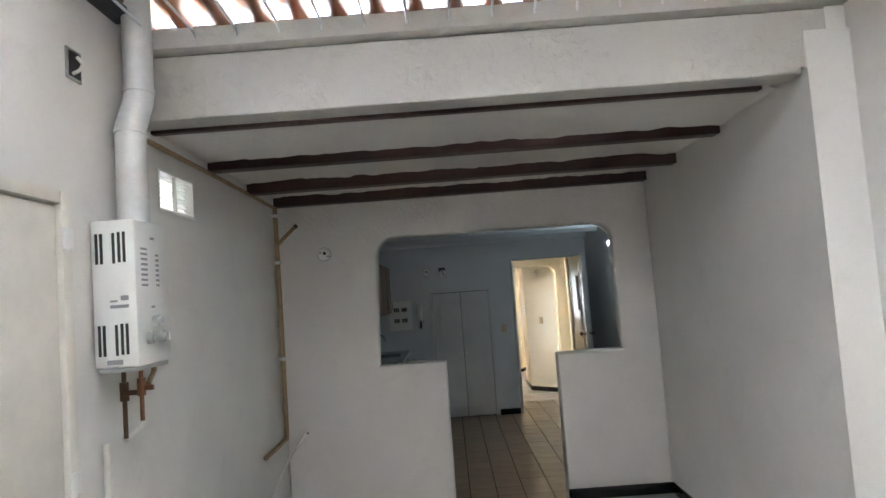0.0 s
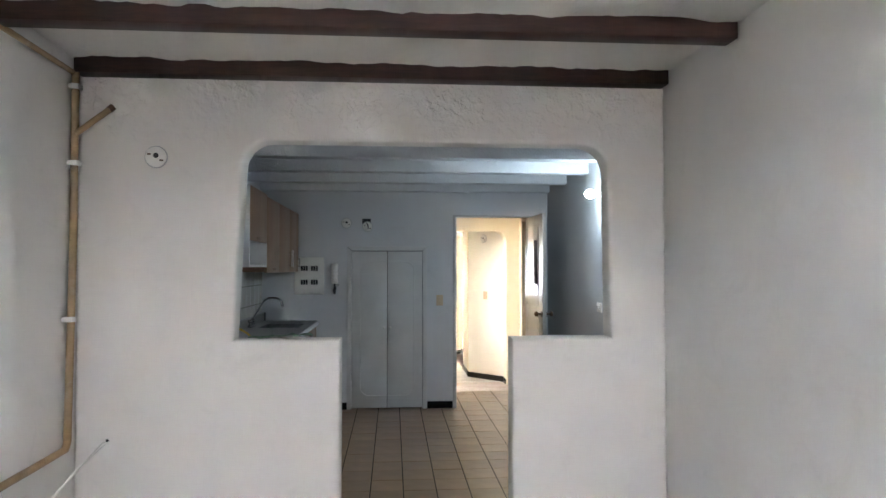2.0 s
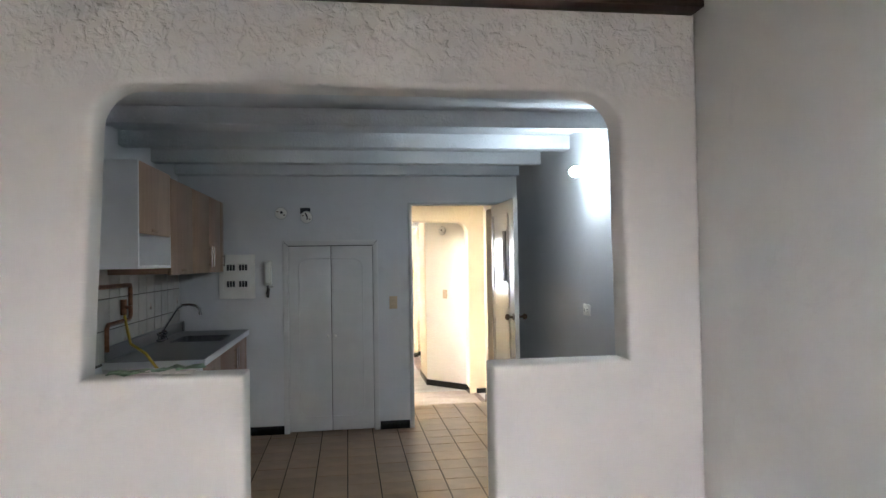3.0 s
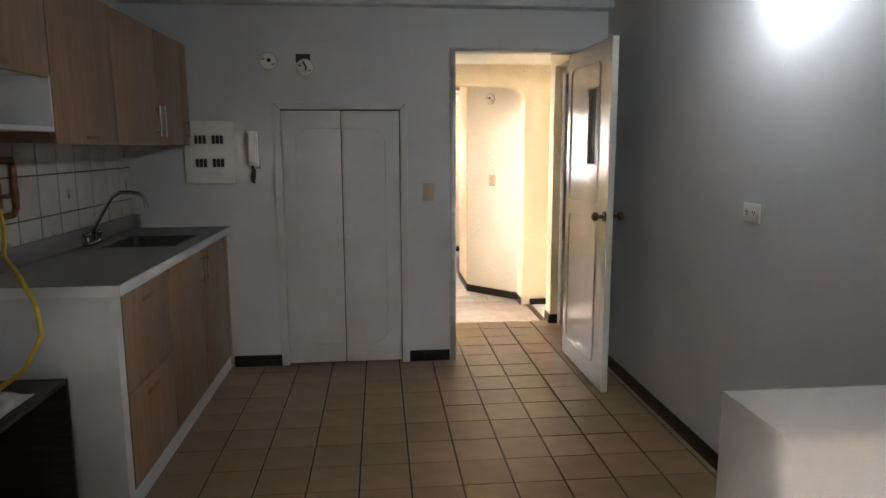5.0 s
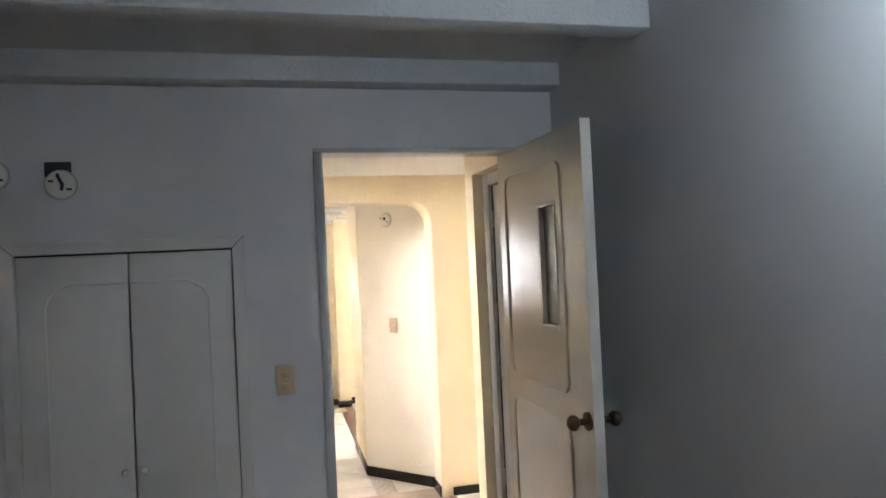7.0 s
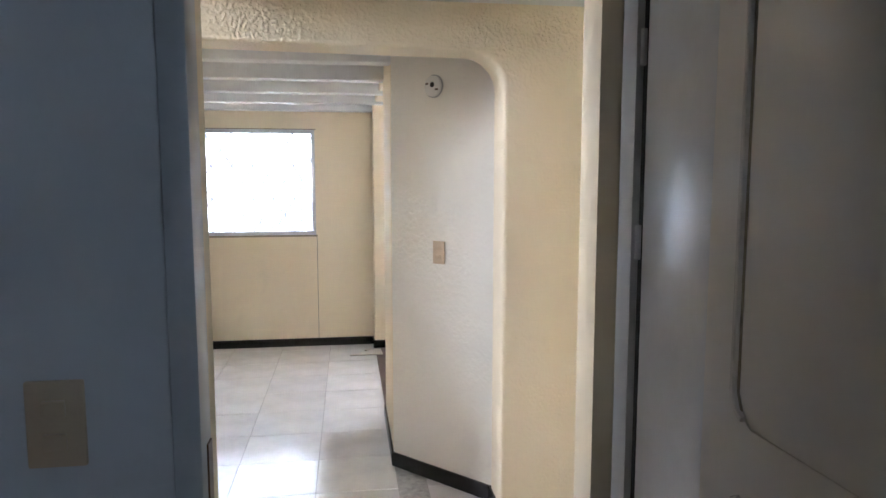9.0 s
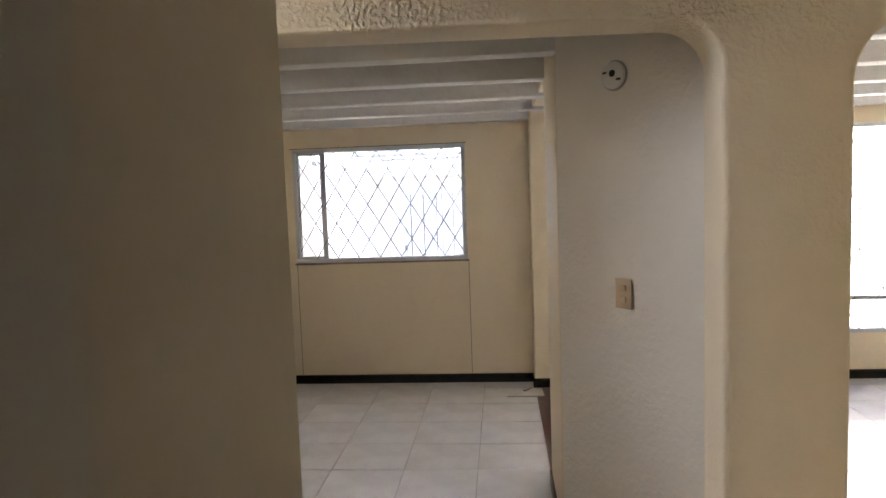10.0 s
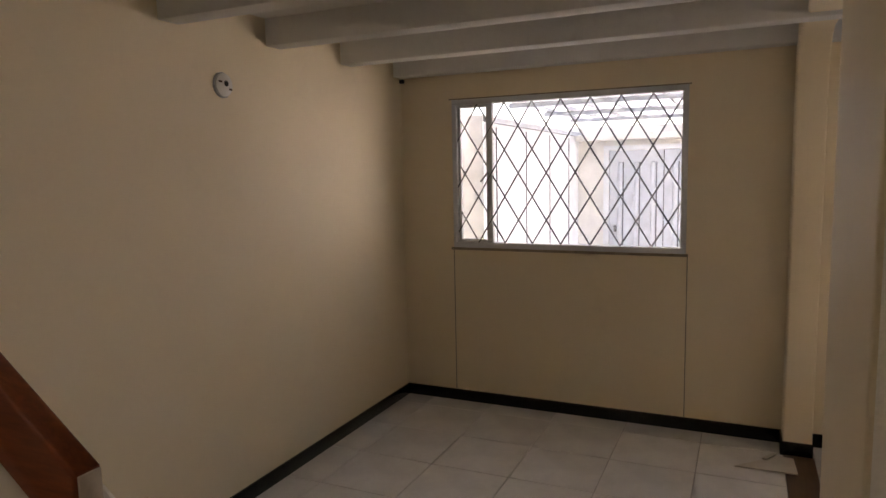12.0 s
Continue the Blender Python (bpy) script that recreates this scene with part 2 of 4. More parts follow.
ROD_WHITE = surface("white_steel_rod", (0.70, 0.70, 0.70), 0.4, 0.1)
ALU = surface("white_window_metal", (0.62, 0.64, 0.66), 0.35, 0.06)
GRILLE = surface("grey_grille_bar", (0.16, 0.165, 0.18), 0.4, 0.1)
GLASS = clear_glass("window_glass")
FROSTED = clear_glass("frosted_glass", 0.35, (0.9, 0.95, 1.0))
DARK_GLASS = surface("dark_door_glass", (0.15, 0.145, 0.13), 0.25, 0.2)
BULB = glow("lit_bulb", (0.67, 0.86, 1.0), 5.4)
YELLOW_HOSE = surface("yellow_gas_hose", (0.62, 0.42, 0.05), 0.4, 0.1)
CLOTH = surface("off_white_cloth", (0.62, 0.58, 0.52), 0.9, 0.2, 20.0, 0.5, 80.0)
GREEN_PAPER = surface("green_printed_sheet", (0.20, 0.30, 0.20), 0.6, 0.8, 18.0)
DARK_WOOD = wood("dark_brown_carcass", (0.022, 0.014, 0.010), (0.06, 0.038, 0.026), 0.5)
CARD = surface("pale_cardboard", (0.55, 0.51, 0.45), 0.8, 0.1)
YARD_WHITE = surface("pale_yard_wall", (0.60, 0.64, 0.68), 0.6, 0.12)
YARD_CREAM = surface("cream_yard_wall", (0.66, 0.66, 0.645), 0.7, 0.1)


# ---- builders ----
def box(bm, x0, x1, y0, y1, z0, z1, bevel=0.0, seg=2):
    r = bmesh.ops.create_cube(bm, size=1.0)
    for v in r["verts"]:
        v.co = Vector(((x0 + x1) / 2 + v.co.x * (x1 - x0), (y0 + y1) / 2 + v.co.y * (y1 - y0), (z0 + z1) / 2 + v.co.z * (z1 - z0)))
    if bevel:
        edges = list({e for v in r["verts"] for e in v.link_edges})
        bmesh.ops.bevel(bm, geom=edges, offset=bevel, segments=seg, affect='EDGES', profile=0.5)
    return bm


def cyl(bm, a, b, r0, r1=None, seg=20, caps=True):
    a, b = Vector(a), Vector(b)
    d = b - a
    m = Matrix.Translation((a + b) / 2) @ d.to_track_quat("Z", "Y").to_matrix().to_4x4()
    bmesh.ops.create_cone(bm, cap_ends=caps, segments=seg, radius1=r0, radius2=r0 if r1 is None else r1, depth=d.length, matrix=m)
    return bm


def ball(bm, c, r, squash=(1, 1, 1), seg=20):
    bmesh.ops.create_uvsphere(bm, u_segments=seg, v_segments=seg // 2 + 2, radius=r, matrix=Matrix.Translation(c) @ Matrix.Diagonal((*squash, 1)))
    return bm


def tube(bm, pts, r, seg=10):
    """A round tube along a polyline, with mitred joints."""
    pts = [Vector(p) for p in pts]
    rings = []
    ref = None
    for i, p in enumerate(pts):
        d = (pts[min(i + 1, len(pts) - 1)] - pts[max(i - 1, 0)]).normalized()
        if ref is None:
            ref = d.orthogonal().normalized()
        ref = (ref - d * ref.dot(d)).normalized()
        side = d.cross(ref)
        rings.append([bm.verts.new(p + (ref * math.cos(k * math.tau / seg) + side * math.sin(k * math.tau / seg)) * r) for k in range(seg)])
    for a, b in zip(rings, rings[1:]):
        for k in range(seg):
            bm.faces.new((a[k], a[(k + 1) % seg], b[(k + 1) % seg], b[k]))
    bm.faces.new(list(reversed(rings[0])))
    bm.faces.new(rings[-1])
    return bm


def arc(cx, cy, r, a0, a1, n=8):
    return [(cx + r * math.cos(radians(a0 + (a1 - a0) * i / n)), cy + r * math.sin(radians(a0 + (a1 - a0) * i / n))) for i in range(n + 1)]


def slab(bm, outline, axis, lo, hi, bevel=0.0):
    """A flat outline of (u, v) drawn in the plane across the axis and given a thickness. axis y: (x, z); x: (y, z); z: (x, y)."""
    def at(u, v, w):
        return {"y": (u, w, v), "x": (w, u, v), "z": (u, v, w)}[axis]
    a = [bm.verts.new(at(u, v, lo)) for u, v in outline]
    b = [bm.verts.new(at(u, v, hi)) for u, v in outline]
    n = len(outline)
    faces = [bm.faces.new(a), bm.faces.new(list(reversed(b)))]
    faces += [bm.faces.new((a[i], b[i], b[(i + 1) % n], a[(i + 1) % n])) for i in range(n)]
    bmesh.ops.recalc_face_normals(bm, faces=faces)
    if bevel:
        edges = [e for e in faces[0].edges] + [e for e in faces[1].edges]
        bmesh.ops.bevel(bm, geom=edges, offset=bevel, segments=3, affect='EDGES', profile=0.5)
    return bm


def finish(name, bm, material, smooth=True):
    me = bpy.data.meshes.new(name)
    bmesh.ops.recalc_face_normals(bm, faces=bm.faces[:])
    bm.to_mesh(me)
    bm.free()
    me.materials.append(material)
    if smooth:
        for p in me.polygons:
            p.use_smooth = True
        me.set_sharp_from_angle(angle=radians(35))
    return new(name, me)


def part(name, bm, material, parent, label="", smooth=True):
    ob = finish(name, bm, material, smooth)
    ob.parent = parent
    if label:
        tagged(ob, label)
    return ob


def struct(name, bm, material, label, smooth=True):
    return tagged(finish(name, bm, material, smooth), label, name.rstrip("_0123456789").replace("_", " "), "", "structure")


def thing(name, label, category, at=(0, 0, 0), group=""):
    e = new(name)
    e.location = at
    e.empty_display_size = 0.1
    return tagged(e, label, category, group)


B = bmesh.new

# ---- plan ----
UL, UR = -1.16, 1.82          # utility room, side walls
HW0, HW1 = 5.78, 5.93         # wall with the rounded opening
KL, KR, KY = -0.98, 2.065, 9.50  # kitchen side walls and far wall
DL, DR, DH = 1.06, 1.905, 2.04   # doorway
STEP = 10.45                  # edge of the tan floor
FZ = -0.10                    # lower floor
AY0, AY1 = 11.42, 11.63       # wall with the arches
LL, LY = -0.84, 14.83         # living room left and far wall
PX = 1.50                     # line of the pilaster and threshold

# ---- utility room and patio ----
wl = B()
box(wl, UL - 0.15, UL, -1.2, 1.0, -0.05, 3.295)
box(wl, UL - 0.15, UL, 1.0, 3.355, -0.05, 2.925)
box(wl, UL - 0.15, UL, 3.3555, 3.6, -0.05, 3.0)
struct("wall_1", wl, WHITE_ROUGH, "rough white plastered side wall of the patio")
wl = B()
# side wall with the small louvred opening
for b in ((3.6, 3.62, 0, 2.7), (3.62, 4.06, 0, 2.16), (3.62, 4.06, 2.37, 2.7), (4.06, 5.93, 0, 2.7)):
    box(wl, UL - 0.15, UL, b[0], b[1], b[2] - (0.05 if b[2] == 0 else 0), b[3])
struct("wall_2", wl, WHITE_ROUGH, "rough white plastered wall with a small high opening")
struct("wall_29", box(B(), -1.95, -1.80, 2.4, 5.4, -0.26, 5.2), CONCRETE, "grey neighbouring wall behind the small window")
struct("wall_3", box(B(), UR, UR + 0.2, 3.35, 5.93, -0.05, 2.7), WHITE_ROUGH, "rough white plastered side wall with a squared end")
struct("wall_4", box(B(), 2.02, 2.2, -1.2, 3.5, -0.05, 3.0), WHITE_ROUGH, "white plastered patio wall")
struct("wall_5", box(B(), UL - 0.15, 2.2, -1.35, -1.2, -0.05, 3.295), WHITE_ROUGH, "white plastered back wall of the patio")
outline = [(UL, -0.05), (0.127, -0.05), (0.127, 1.136), (-0.402, 1.136)]
outline += [(-0.364, 2.0)] + arc(-0.224, 2.0, 0.14, 180, 90, 6)[1:] + arc(1.372, 2.0, 0.14, 90, 0, 6)
outline += [(1.522, 1.136), (1.003, 1.136), (1.003, -0.05), (UR, -0.05), (UR, 2.7), (UL, 2.7)]
struct("wall_6", slab(B(), outline, "y", HW0, HW1, 0.024), WHITE_STIPPLE, "stippled white wall with a rounded pass-through and low side walls")
struct("floor_1", box(B(), UL - 0.1, 2.1, -1.3, HW0, -0.1, 0.0), CONCRETE, "grey cement floor of patio and utility room")
sk = B()
box(sk, 1.003, UR, HW0 - 0.012, HW0, 0.0, 0.085, 0.003)
struct("baseboard_1", sk, BLACK_BASE, "black tile skirting under the low wall")
sk = B()
box(sk, UR - 0.012, UR, 3.4, HW0 - 0.013, 0.0, 0.085, 0.003)
struct("baseboard_2", sk, BLACK_BASE, "black tile skirting along the side wall")


def rough_ceiling(y0, y1, z, seed):
    """Plaster between two beams, sagging unevenly where it meets them."""
    bm = B()
    nx, ny = 90, 8
    grid = []
    for j in range(ny + 1):
        v = j / ny
        edge = max(0.0, 1 - min(v, 1 - v) * 7)
        row = []
        for i in range(nx + 1):
            x = UL + (UR - UL) * i / nx
            y = y0 + (y1 - y0) * v
            dz = 0.008 * noise.noise((x * 3, y * 4, seed)) - edge * (0.010 + 0.011 * noise.noise((x * 9, seed * 3.1 + v * 2, 0)) + 0.006 * noise.noise((x * 31, seed, v)))
            row.append(bm.verts.new((x, y, z + dz)))
        grid.append(row)
    for a, b in zip(grid, grid[1:]):
        for i in range(nx):
            bm.faces.new((a[i], a[i + 1], b[i + 1], b[i]))
    return bm


cl = B()
box(cl, UL - 0.15, UR + 0.2, 3.5, HW1, 2.56, 2.72)
struct("ceiling_1", cl, CEIL_WHITE, "plaster slab over the utility room")
BEAMS = (3.52, 4.26, 5.00, 5.69)
for k in range(4):
    y0 = BEAMS[k] + (0.05 if k == 0 else 0.105)
    y1 = BEAMS[k + 1] - 0.001 if k < 3 else HW0
    struct("ceiling_%d" % (k + 2), rough_ceiling(y0, y1, 2.525 if k < 3 else 2.512, k * 7.3), CEIL_WHITE, "uneven white plaster between dark beams")
for k, y in enumerate(BEAMS):
    e = thing("ceiling_beam", "dark brown wooden ceiling beam bedded in white plaster", "beam", (0, y, 2.466 if k == 1 else 2.442), "utility room beams")
    bm = B()
    if k == 0:
        box(bm, UL + 0.02, 1.70, 0, 0.045, 0.058, 0.12, 0.004)
    else:
        box(bm, UL + 0.015, UR - 0.015, 0, 0.10, 0.0, 0.118, 0.005)
    part("timber", bm, BEAM_BROWN, e)

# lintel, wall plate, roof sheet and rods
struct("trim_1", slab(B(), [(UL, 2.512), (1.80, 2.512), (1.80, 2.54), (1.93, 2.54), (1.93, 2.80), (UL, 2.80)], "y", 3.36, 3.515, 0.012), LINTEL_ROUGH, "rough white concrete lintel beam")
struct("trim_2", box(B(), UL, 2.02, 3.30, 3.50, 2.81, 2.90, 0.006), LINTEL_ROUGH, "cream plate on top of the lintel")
struct("wall_37", box(B(), UL, 2.02, 3.455, 3.50, 2.9005, 2.972), LINTEL_ROUGH, "strip added to block the sky gap under the roof sheet")
struct("wall_36", box(B(), 1.931, 2.019, 3.37, 3.50, 2.541, 2.809), WHITE_ROUGH, "white plaster at the end of the lintel")
roof = thing("roof_sheet", "corrugated terracotta roof sheet over the patio edge", "roof", (0, 0, 0))
bm = B()
rows = []
for j in range(6):
    y = 3.46 - j * 0.22
    rows.append([bm.verts.new((UL - 0.295 + (2.315 - UL) * i / 220, y, 2.985 + j * 0.03 + 0.04 * math.sin((UL - 0.295 + (2.315 - UL) * i / 220) * math.tau / 0.177))) for i in range(221)])
for a, b in zip(rows, rows[1:]):
    for i in range(220):
        bm.faces.new((a[i], a[i + 1], b[i + 1], b[i]))
sh = part("sheet", bm, TERRACOTTA, roof)
sol = sh.modifiers.new("thick", 'SOLIDIFY')
sol.thickness = 0.006
roof2 = thing("patio_diffuser", "unseen diffusing sheets added to dim the patio daylight", "roof", (0, 0, 0))
for k in range(5):
    part("roof_panel", box(B(), UL - 0.15, 2.2, -1.35 + k * 0.89, -0.46 + k * 0.89 - 0.004, 3.30 + 0.002 * k, 3.306 + 0.002 * k), PATIO_DIFFUSER, roof2)
struct("wall_27", box(B(), UL - 0.42, UL - 0.30, 1.0, 3.52, 2.4, 3.298), EAVE_SHADE, "dark metal fascia behind the patio wall")
struct("trim_21", box(B(), UL - 0.15, UL + 0.09, 1.005, 3.29, 2.93, 2.96, 0.004), EAVE_SHADE, "dark weathered eave over the patio wall")
struct("wall_28", box(B(), 2.02, 2.2, -1.2, 3.2, 3.0, 3.295), WHITE_ROUGH, "white patio wall below the roof sheets")
for k in range(16):
    x = -1.02 + k * 0.185
    e = thing("ceiling_rod", "thin white steel rod under the patio roof", "rod", (x, 3.31, 2.87), "patio rods")
    part("bar", tube(B(), [(0, 0.0, -0.035), (0, -0.015, -0.005), (0, -0.05, 0.008), (0, -3.2, 0.11)], 0.006, 8), ROD_WHITE, e)

# metal door of the side wall
d = thing("patio_door", "cream painted sheet metal door in a thin frame", "door", (UL, 2.3, 0))
part("leaf", box(B(), 0.004, 0.03, -0.42, 0.43, 0.02, 2.06, 0.004), PIPE_CREAM, d)
fr = B()
box(fr, 0.0, 0.045, 0.44, 0.50, 0.0, 2.115, 0.004)
box(fr, 0.0, 0.045, -0.50, 0.4395, 2.07, 2.115, 0.004)
part("frame", fr, PIPE_CREAM, d)
for z in (1.12, 1.95):
    h = B()
    cyl(h, (0.045, 0.455, z - 0.04), (0.045, 0.455, z + 0.04), 0.012)
    box(h, 0.0455, 0.056, 0.43, 0.49, z - 0.035, z + 0.035, 0.003)
    part("hinge", h, ENAMEL, d)
# kitchen beyond the opening
struct("wall_7", box(B(), KL - 0.15, KL, HW1, KY, -0.05, 2.55), WHITE_SMOOTH, "white painted kitchen side wall")
struct("wall_8", box(B(), KR, KR + 0.15, HW1, 9.62, -0.05, 2.55), WHITE_SMOOTH, "white painted kitchen side wall")
struct("wall_16", box(B(), UR + 0.2, KR + 0.15, 5.80, HW1, -0.05, 2.55), WHITE_SMOOTH, "white painted wall return")
outline = [(KL - 0.15, -0.05), (-0.044, -0.05), (-0.044, 1.675), (0.71, 1.675), (0.71, -0.05), (DL, -0.05), (DL, DH), (DR, DH), (DR, -0.05), (KR, -0.05), (KR, 2.55), (KL - 0.15, 2.55)]
struct("wall_9", slab(B(), outline, "y", KY, KY + 0.12), WHITE_SMOOTH, "white painted wall with a closet and a doorway")
struct("ceiling_6", box(B(), KL - 0.15, KR + 0.15, HW1, KY + 0.12, 2.40, 2.55), KITCHEN_CEIL, "white painted kitchen ceiling")
for y in (6.52, 7.24, 7.96, 8.68, 9.385):
    e = thing("ceiling_beam", "white painted ceiling beam with a rough underside", "beam", (0, y, 2.30), "kitchen beams")
    part("timber", box(B(), KL, KR, 0, 0.115, 0, 0.1, 0.008), KITCHEN_CEIL, e)
for n, b in enumerate(((-0.40, -0.09, KY - 0.012, KY), (0.76, 1.03, KY - 0.012, KY), (KR - 0.012, KR, 6.0, KY - 0.013))):
    struct("baseboard_%d" % (n + 3), box(B(), b[0], b[1], b[2], b[3], 0.0, 0.075, 0.002), BLACK_BASE, "black tile skirting along the kitchen wall")

# hall and stairwell
SX = -2.6                     # far end of the stairwell
struct("wall_10", box(B(), SX, 0.868, KY + 0.12, 10.53, -0.15, 2.4), CREAM, "cream painted wall beside the doorway")
struct("wall_11", slab(B(), [(KY + 0.12, -0.15), (9.70, -0.15), (9.70, 2.0), (10.30, 2.0), (10.30, -0.15), (10.36, -0.15), (10.36, 2.05), (KY + 0.12, 2.05)], "x", 2.03, 2.15), CREAM, "cream hall wall with a door opening")
hw = B()
box(hw, 1.95, 2.15, 10.3605, 10.50, -0.15, 2.4)
struct("wall_25", hw, CREAM, "cream pier beside the hall door")
struct("wall_26", box(B(), 1.95, 2.15, KY + 0.12, 10.36, 2.0505, 2.4), CREAM, "cream wall over the hall door")
struct("wall_17", box(B(), DR, 1.95, KY + 0.12, 9.70, -0.15, 2.4), CREAM, "cream wall return at the doorway")
struct("trim_20", box(B(), DL - 0.002, DL + 0.005, KY + 0.0505, KY + 0.1195, 0.0, DH), CREAM, "cream painted reveal of the doorway")
# arch wall
top = 2.4
outline = [(-0.257, 2.02), (1.80, 1.995)] + arc(1.785, 1.845, 0.15, 85, 0, 8)
outline += [(1.935, -0.15), (2.316, -0.15), (2.316, 1.78)] + arc(2.516, 1.78, 0.2, 180, 90, 8)[1:]
outline += [(3.1, 1.98)] + arc(3.1, 1.78, 0.2, 90, 0, 8)[1:] + [(3.3, -0.15), (4.9, -0.15), (4.9, top), (-0.257, top)]
struct("wall_12", slab(B(), outline, "y", AY0, AY1, 0.02), CREAM_ROUGH, "rough cream plastered wall with rounded arches")
# slanting wall with the switch
bm = B()
slab(bm, [(1.945, 11.632), (1.498, 12.11), (1.545, 12.20), (1.62, 12.20), (2.10, 11.70), (2.10, 11.632)], "z", -0.15, 2.2, 0.012)
struct("wall_13", bm, PALE_SOFT, "rough pale plastered slanting wall behind the arch")
bm = B()
ux, uy = (1.945 - 1.498), (11.632 - 12.11)
ln = math.hypot(ux, uy)
nx_, ny_ = uy / ln, -ux / ln
slab(bm, [(1.945, 11.632), (1.498, 12.11), (1.498 + nx_ * 0.012, 12.11 + ny_ * 0.012), (1.945 + nx_ * 0.012 - 0.012, 11.632 + ny_ * 0.012 + 0.012)], "z", FZ, FZ + 0.075)
struct("baseboard_6", bm, BLACK_BASE, "black tile skirting under the slanting wall")
struct("baseboard_7", box(B(), 1.925, 1.935, AY0, AY1, FZ, FZ + 0.075), BLACK_BASE, "black tile skirting in the arch reveal")
struct("baseboard_8", box(B(), 2.02, 2.316, AY0 - 0.012, AY0, FZ, FZ + 0.06), BLACK_BASE, "black tile skirting under the pier")
struct("baseboard_9", box(B(), 1.94, 2.03, 10.348, 10.36, 0.0, 0.075), BLACK_BASE, "black tile skirting on the hall pier")
struct("baseboard_10", box(B(), 1.938, 1.95, 10.3605, 10.50, FZ, 0.075), BLACK_BASE, "black tile skirting on the end of the hall wall")
# living room
wf = B()
for b in ((LL - 0.15, -0.47, -0.15, 2.4), (-0.47, 0.978, -0.15, 0.945), (-0.47, 0.978, 1.90, 2.4), (0.978, 2.40, -0.15, 2.4), (2.40, 4.75, -0.15, 0.275), (2.40, 4.75, 1.93, 2.4), (4.75, 4.9, -0.15, 2.4)):
    box(wf, b[0], b[1], LY, LY + 0.14, b[2], b[3])
struct("wall_14", wf, CREAM, "cream painted wall with two barred windows")
struct("wall_15", box(B(), LL - 0.15, LL, 11.506, LY, -0.15, 2.45), CREAM, "cream painted living room side wall")
struct("wall_18", box(B(), 4.75, 4.9, 10.3, LY, -0.15, 2.4), CREAM, "cream painted dining room side wall")
struct("wall_19", box(B(), 2.15, 4.9, 10.3, 10.44, -0.15, 2.4), CREAM, "cream painted wall closing the dining room")
struct("ceiling_7", box(B(), LL - 0.15, 4.9, AY0 + 0.003, LY + 0.14, 2.19, 2.45), LIVING_CEIL, "white painted ceiling over the living room")
struct("ceiling_8", slab(B(), [(0.869, KY + 0.12), (4.9, KY + 0.12), (4.9, AY0), (0.534, AY0), (0.534, 10.531), (0.869, 10.531)], "z", 2.19, 2.45), LIVING_CEIL, "white painted ceiling over the hall")
# stairwell rising to a frosted window in its end wall
bm = B()
for b in ((10.38, 11.57, -0.15, 2.33), (10.38, 11.57, 3.07, 3.2), (10.38, 10.58, 2.33, 3.07), (11.32, 11.57, 2.33, 3.07)):
    box(bm, SX - 0.15, SX - 0.001, *b)
struct("wall_30", bm, PALE, "pale plastered end wall of the stairwell")
for n, b in enumerate(((0.534, 0.68, 10.531, 11.42, 2.451, 3.2), (SX, 0.68, 10.38, 10.53, 2.4005, 3.2), (SX, 0.68, 11.421, 11.57, 2.451, 3.2))):
    struct("wall_%d" % (31 + n), box(B(), *b), PALE, "pale plastered stairwell wall")
sw = tagged(new("window_4"), "frosted window high over the stair", "window", "", "structure")
sw.location = (SX - 0.1, 10.95, 2.70)
bm = B()
for b in ((-0.37, 0.37, 0.34, 0.37), (-0.37, 0.37, -0.37, -0.34), (-0.37, -0.34, -0.339, 0.339), (0.34, 0.37, -0.339, 0.339)):
    box(bm, -0.02, 0.02, *b, 0.003)
part("window_frame", bm, ALU, sw)
part("pane", box(B(), -0.003, 0.003, -0.339, 0.339, -0.339, 0.339), SKYLIGHT, sw)
struct("ceiling_9", box(B(), SX - 0.15, 0.68, 10.38, 11.57, 3.2005, 3.3), LIVING_CEIL, "white ceiling over the stair")
for y in (12.15, 12.80, 13.45, 14.10, 14.72):
    e = thing("ceiling_beam", "white painted ceiling beam across the living room", "beam", (0, y, 2.06), "living room beams")
    part("timber", box(B(), LL, 4.75, 0, 0.11, 0, 0.13, 0.008), LIVING_CEIL, e)
# pilaster and spandrel of the side arch
bm = B()
ol = [(LY, FZ - 0.05), (14.66, FZ - 0.05), (14.66, 1.88)] + arc(14.46, 1.88, 0.2, 0, 90, 8)[1:] + [(13.08, 2.08)] + arc(13.08, 1.88, 0.2, 90, 180, 8)[1:] + [(12.88, FZ - 0.05), (12.201, FZ - 0.05), (12.201, 2.19), (LY, 2.19)]
struct("wall_20", slab(bm, ol, "x", PX, PX + 0.14, 0.012), CREAM, "cream pilaster and arch between living and dining room")
for n, b in enumerate(((LL, PX, LY - 0.012, LY), (LL, LL + 0.012, 11.5, LY - 0.013), (PX - 0.004, PX + 0.144, 14.648, 14.66), (PX - 0.012, PX, 14.648, LY - 0.013), (PX + 0.14, 4.75, LY - 0.012, LY), (PX - 0.012, PX, 12.12, 12.88))):
    struct("baseboard_%d" % (n + 11), box(B(), *b, FZ, FZ + 0.075, 0.002), BLACK_BASE, "black tile skirting in the living room")

# stair parapet and stair
PY0, PY1 = 11.375, 11.505     # stair parapet


def rake(x):
    """Height of the parapet's sloping edge."""
    return 0.862 - 0.722 * (x - 0.455)


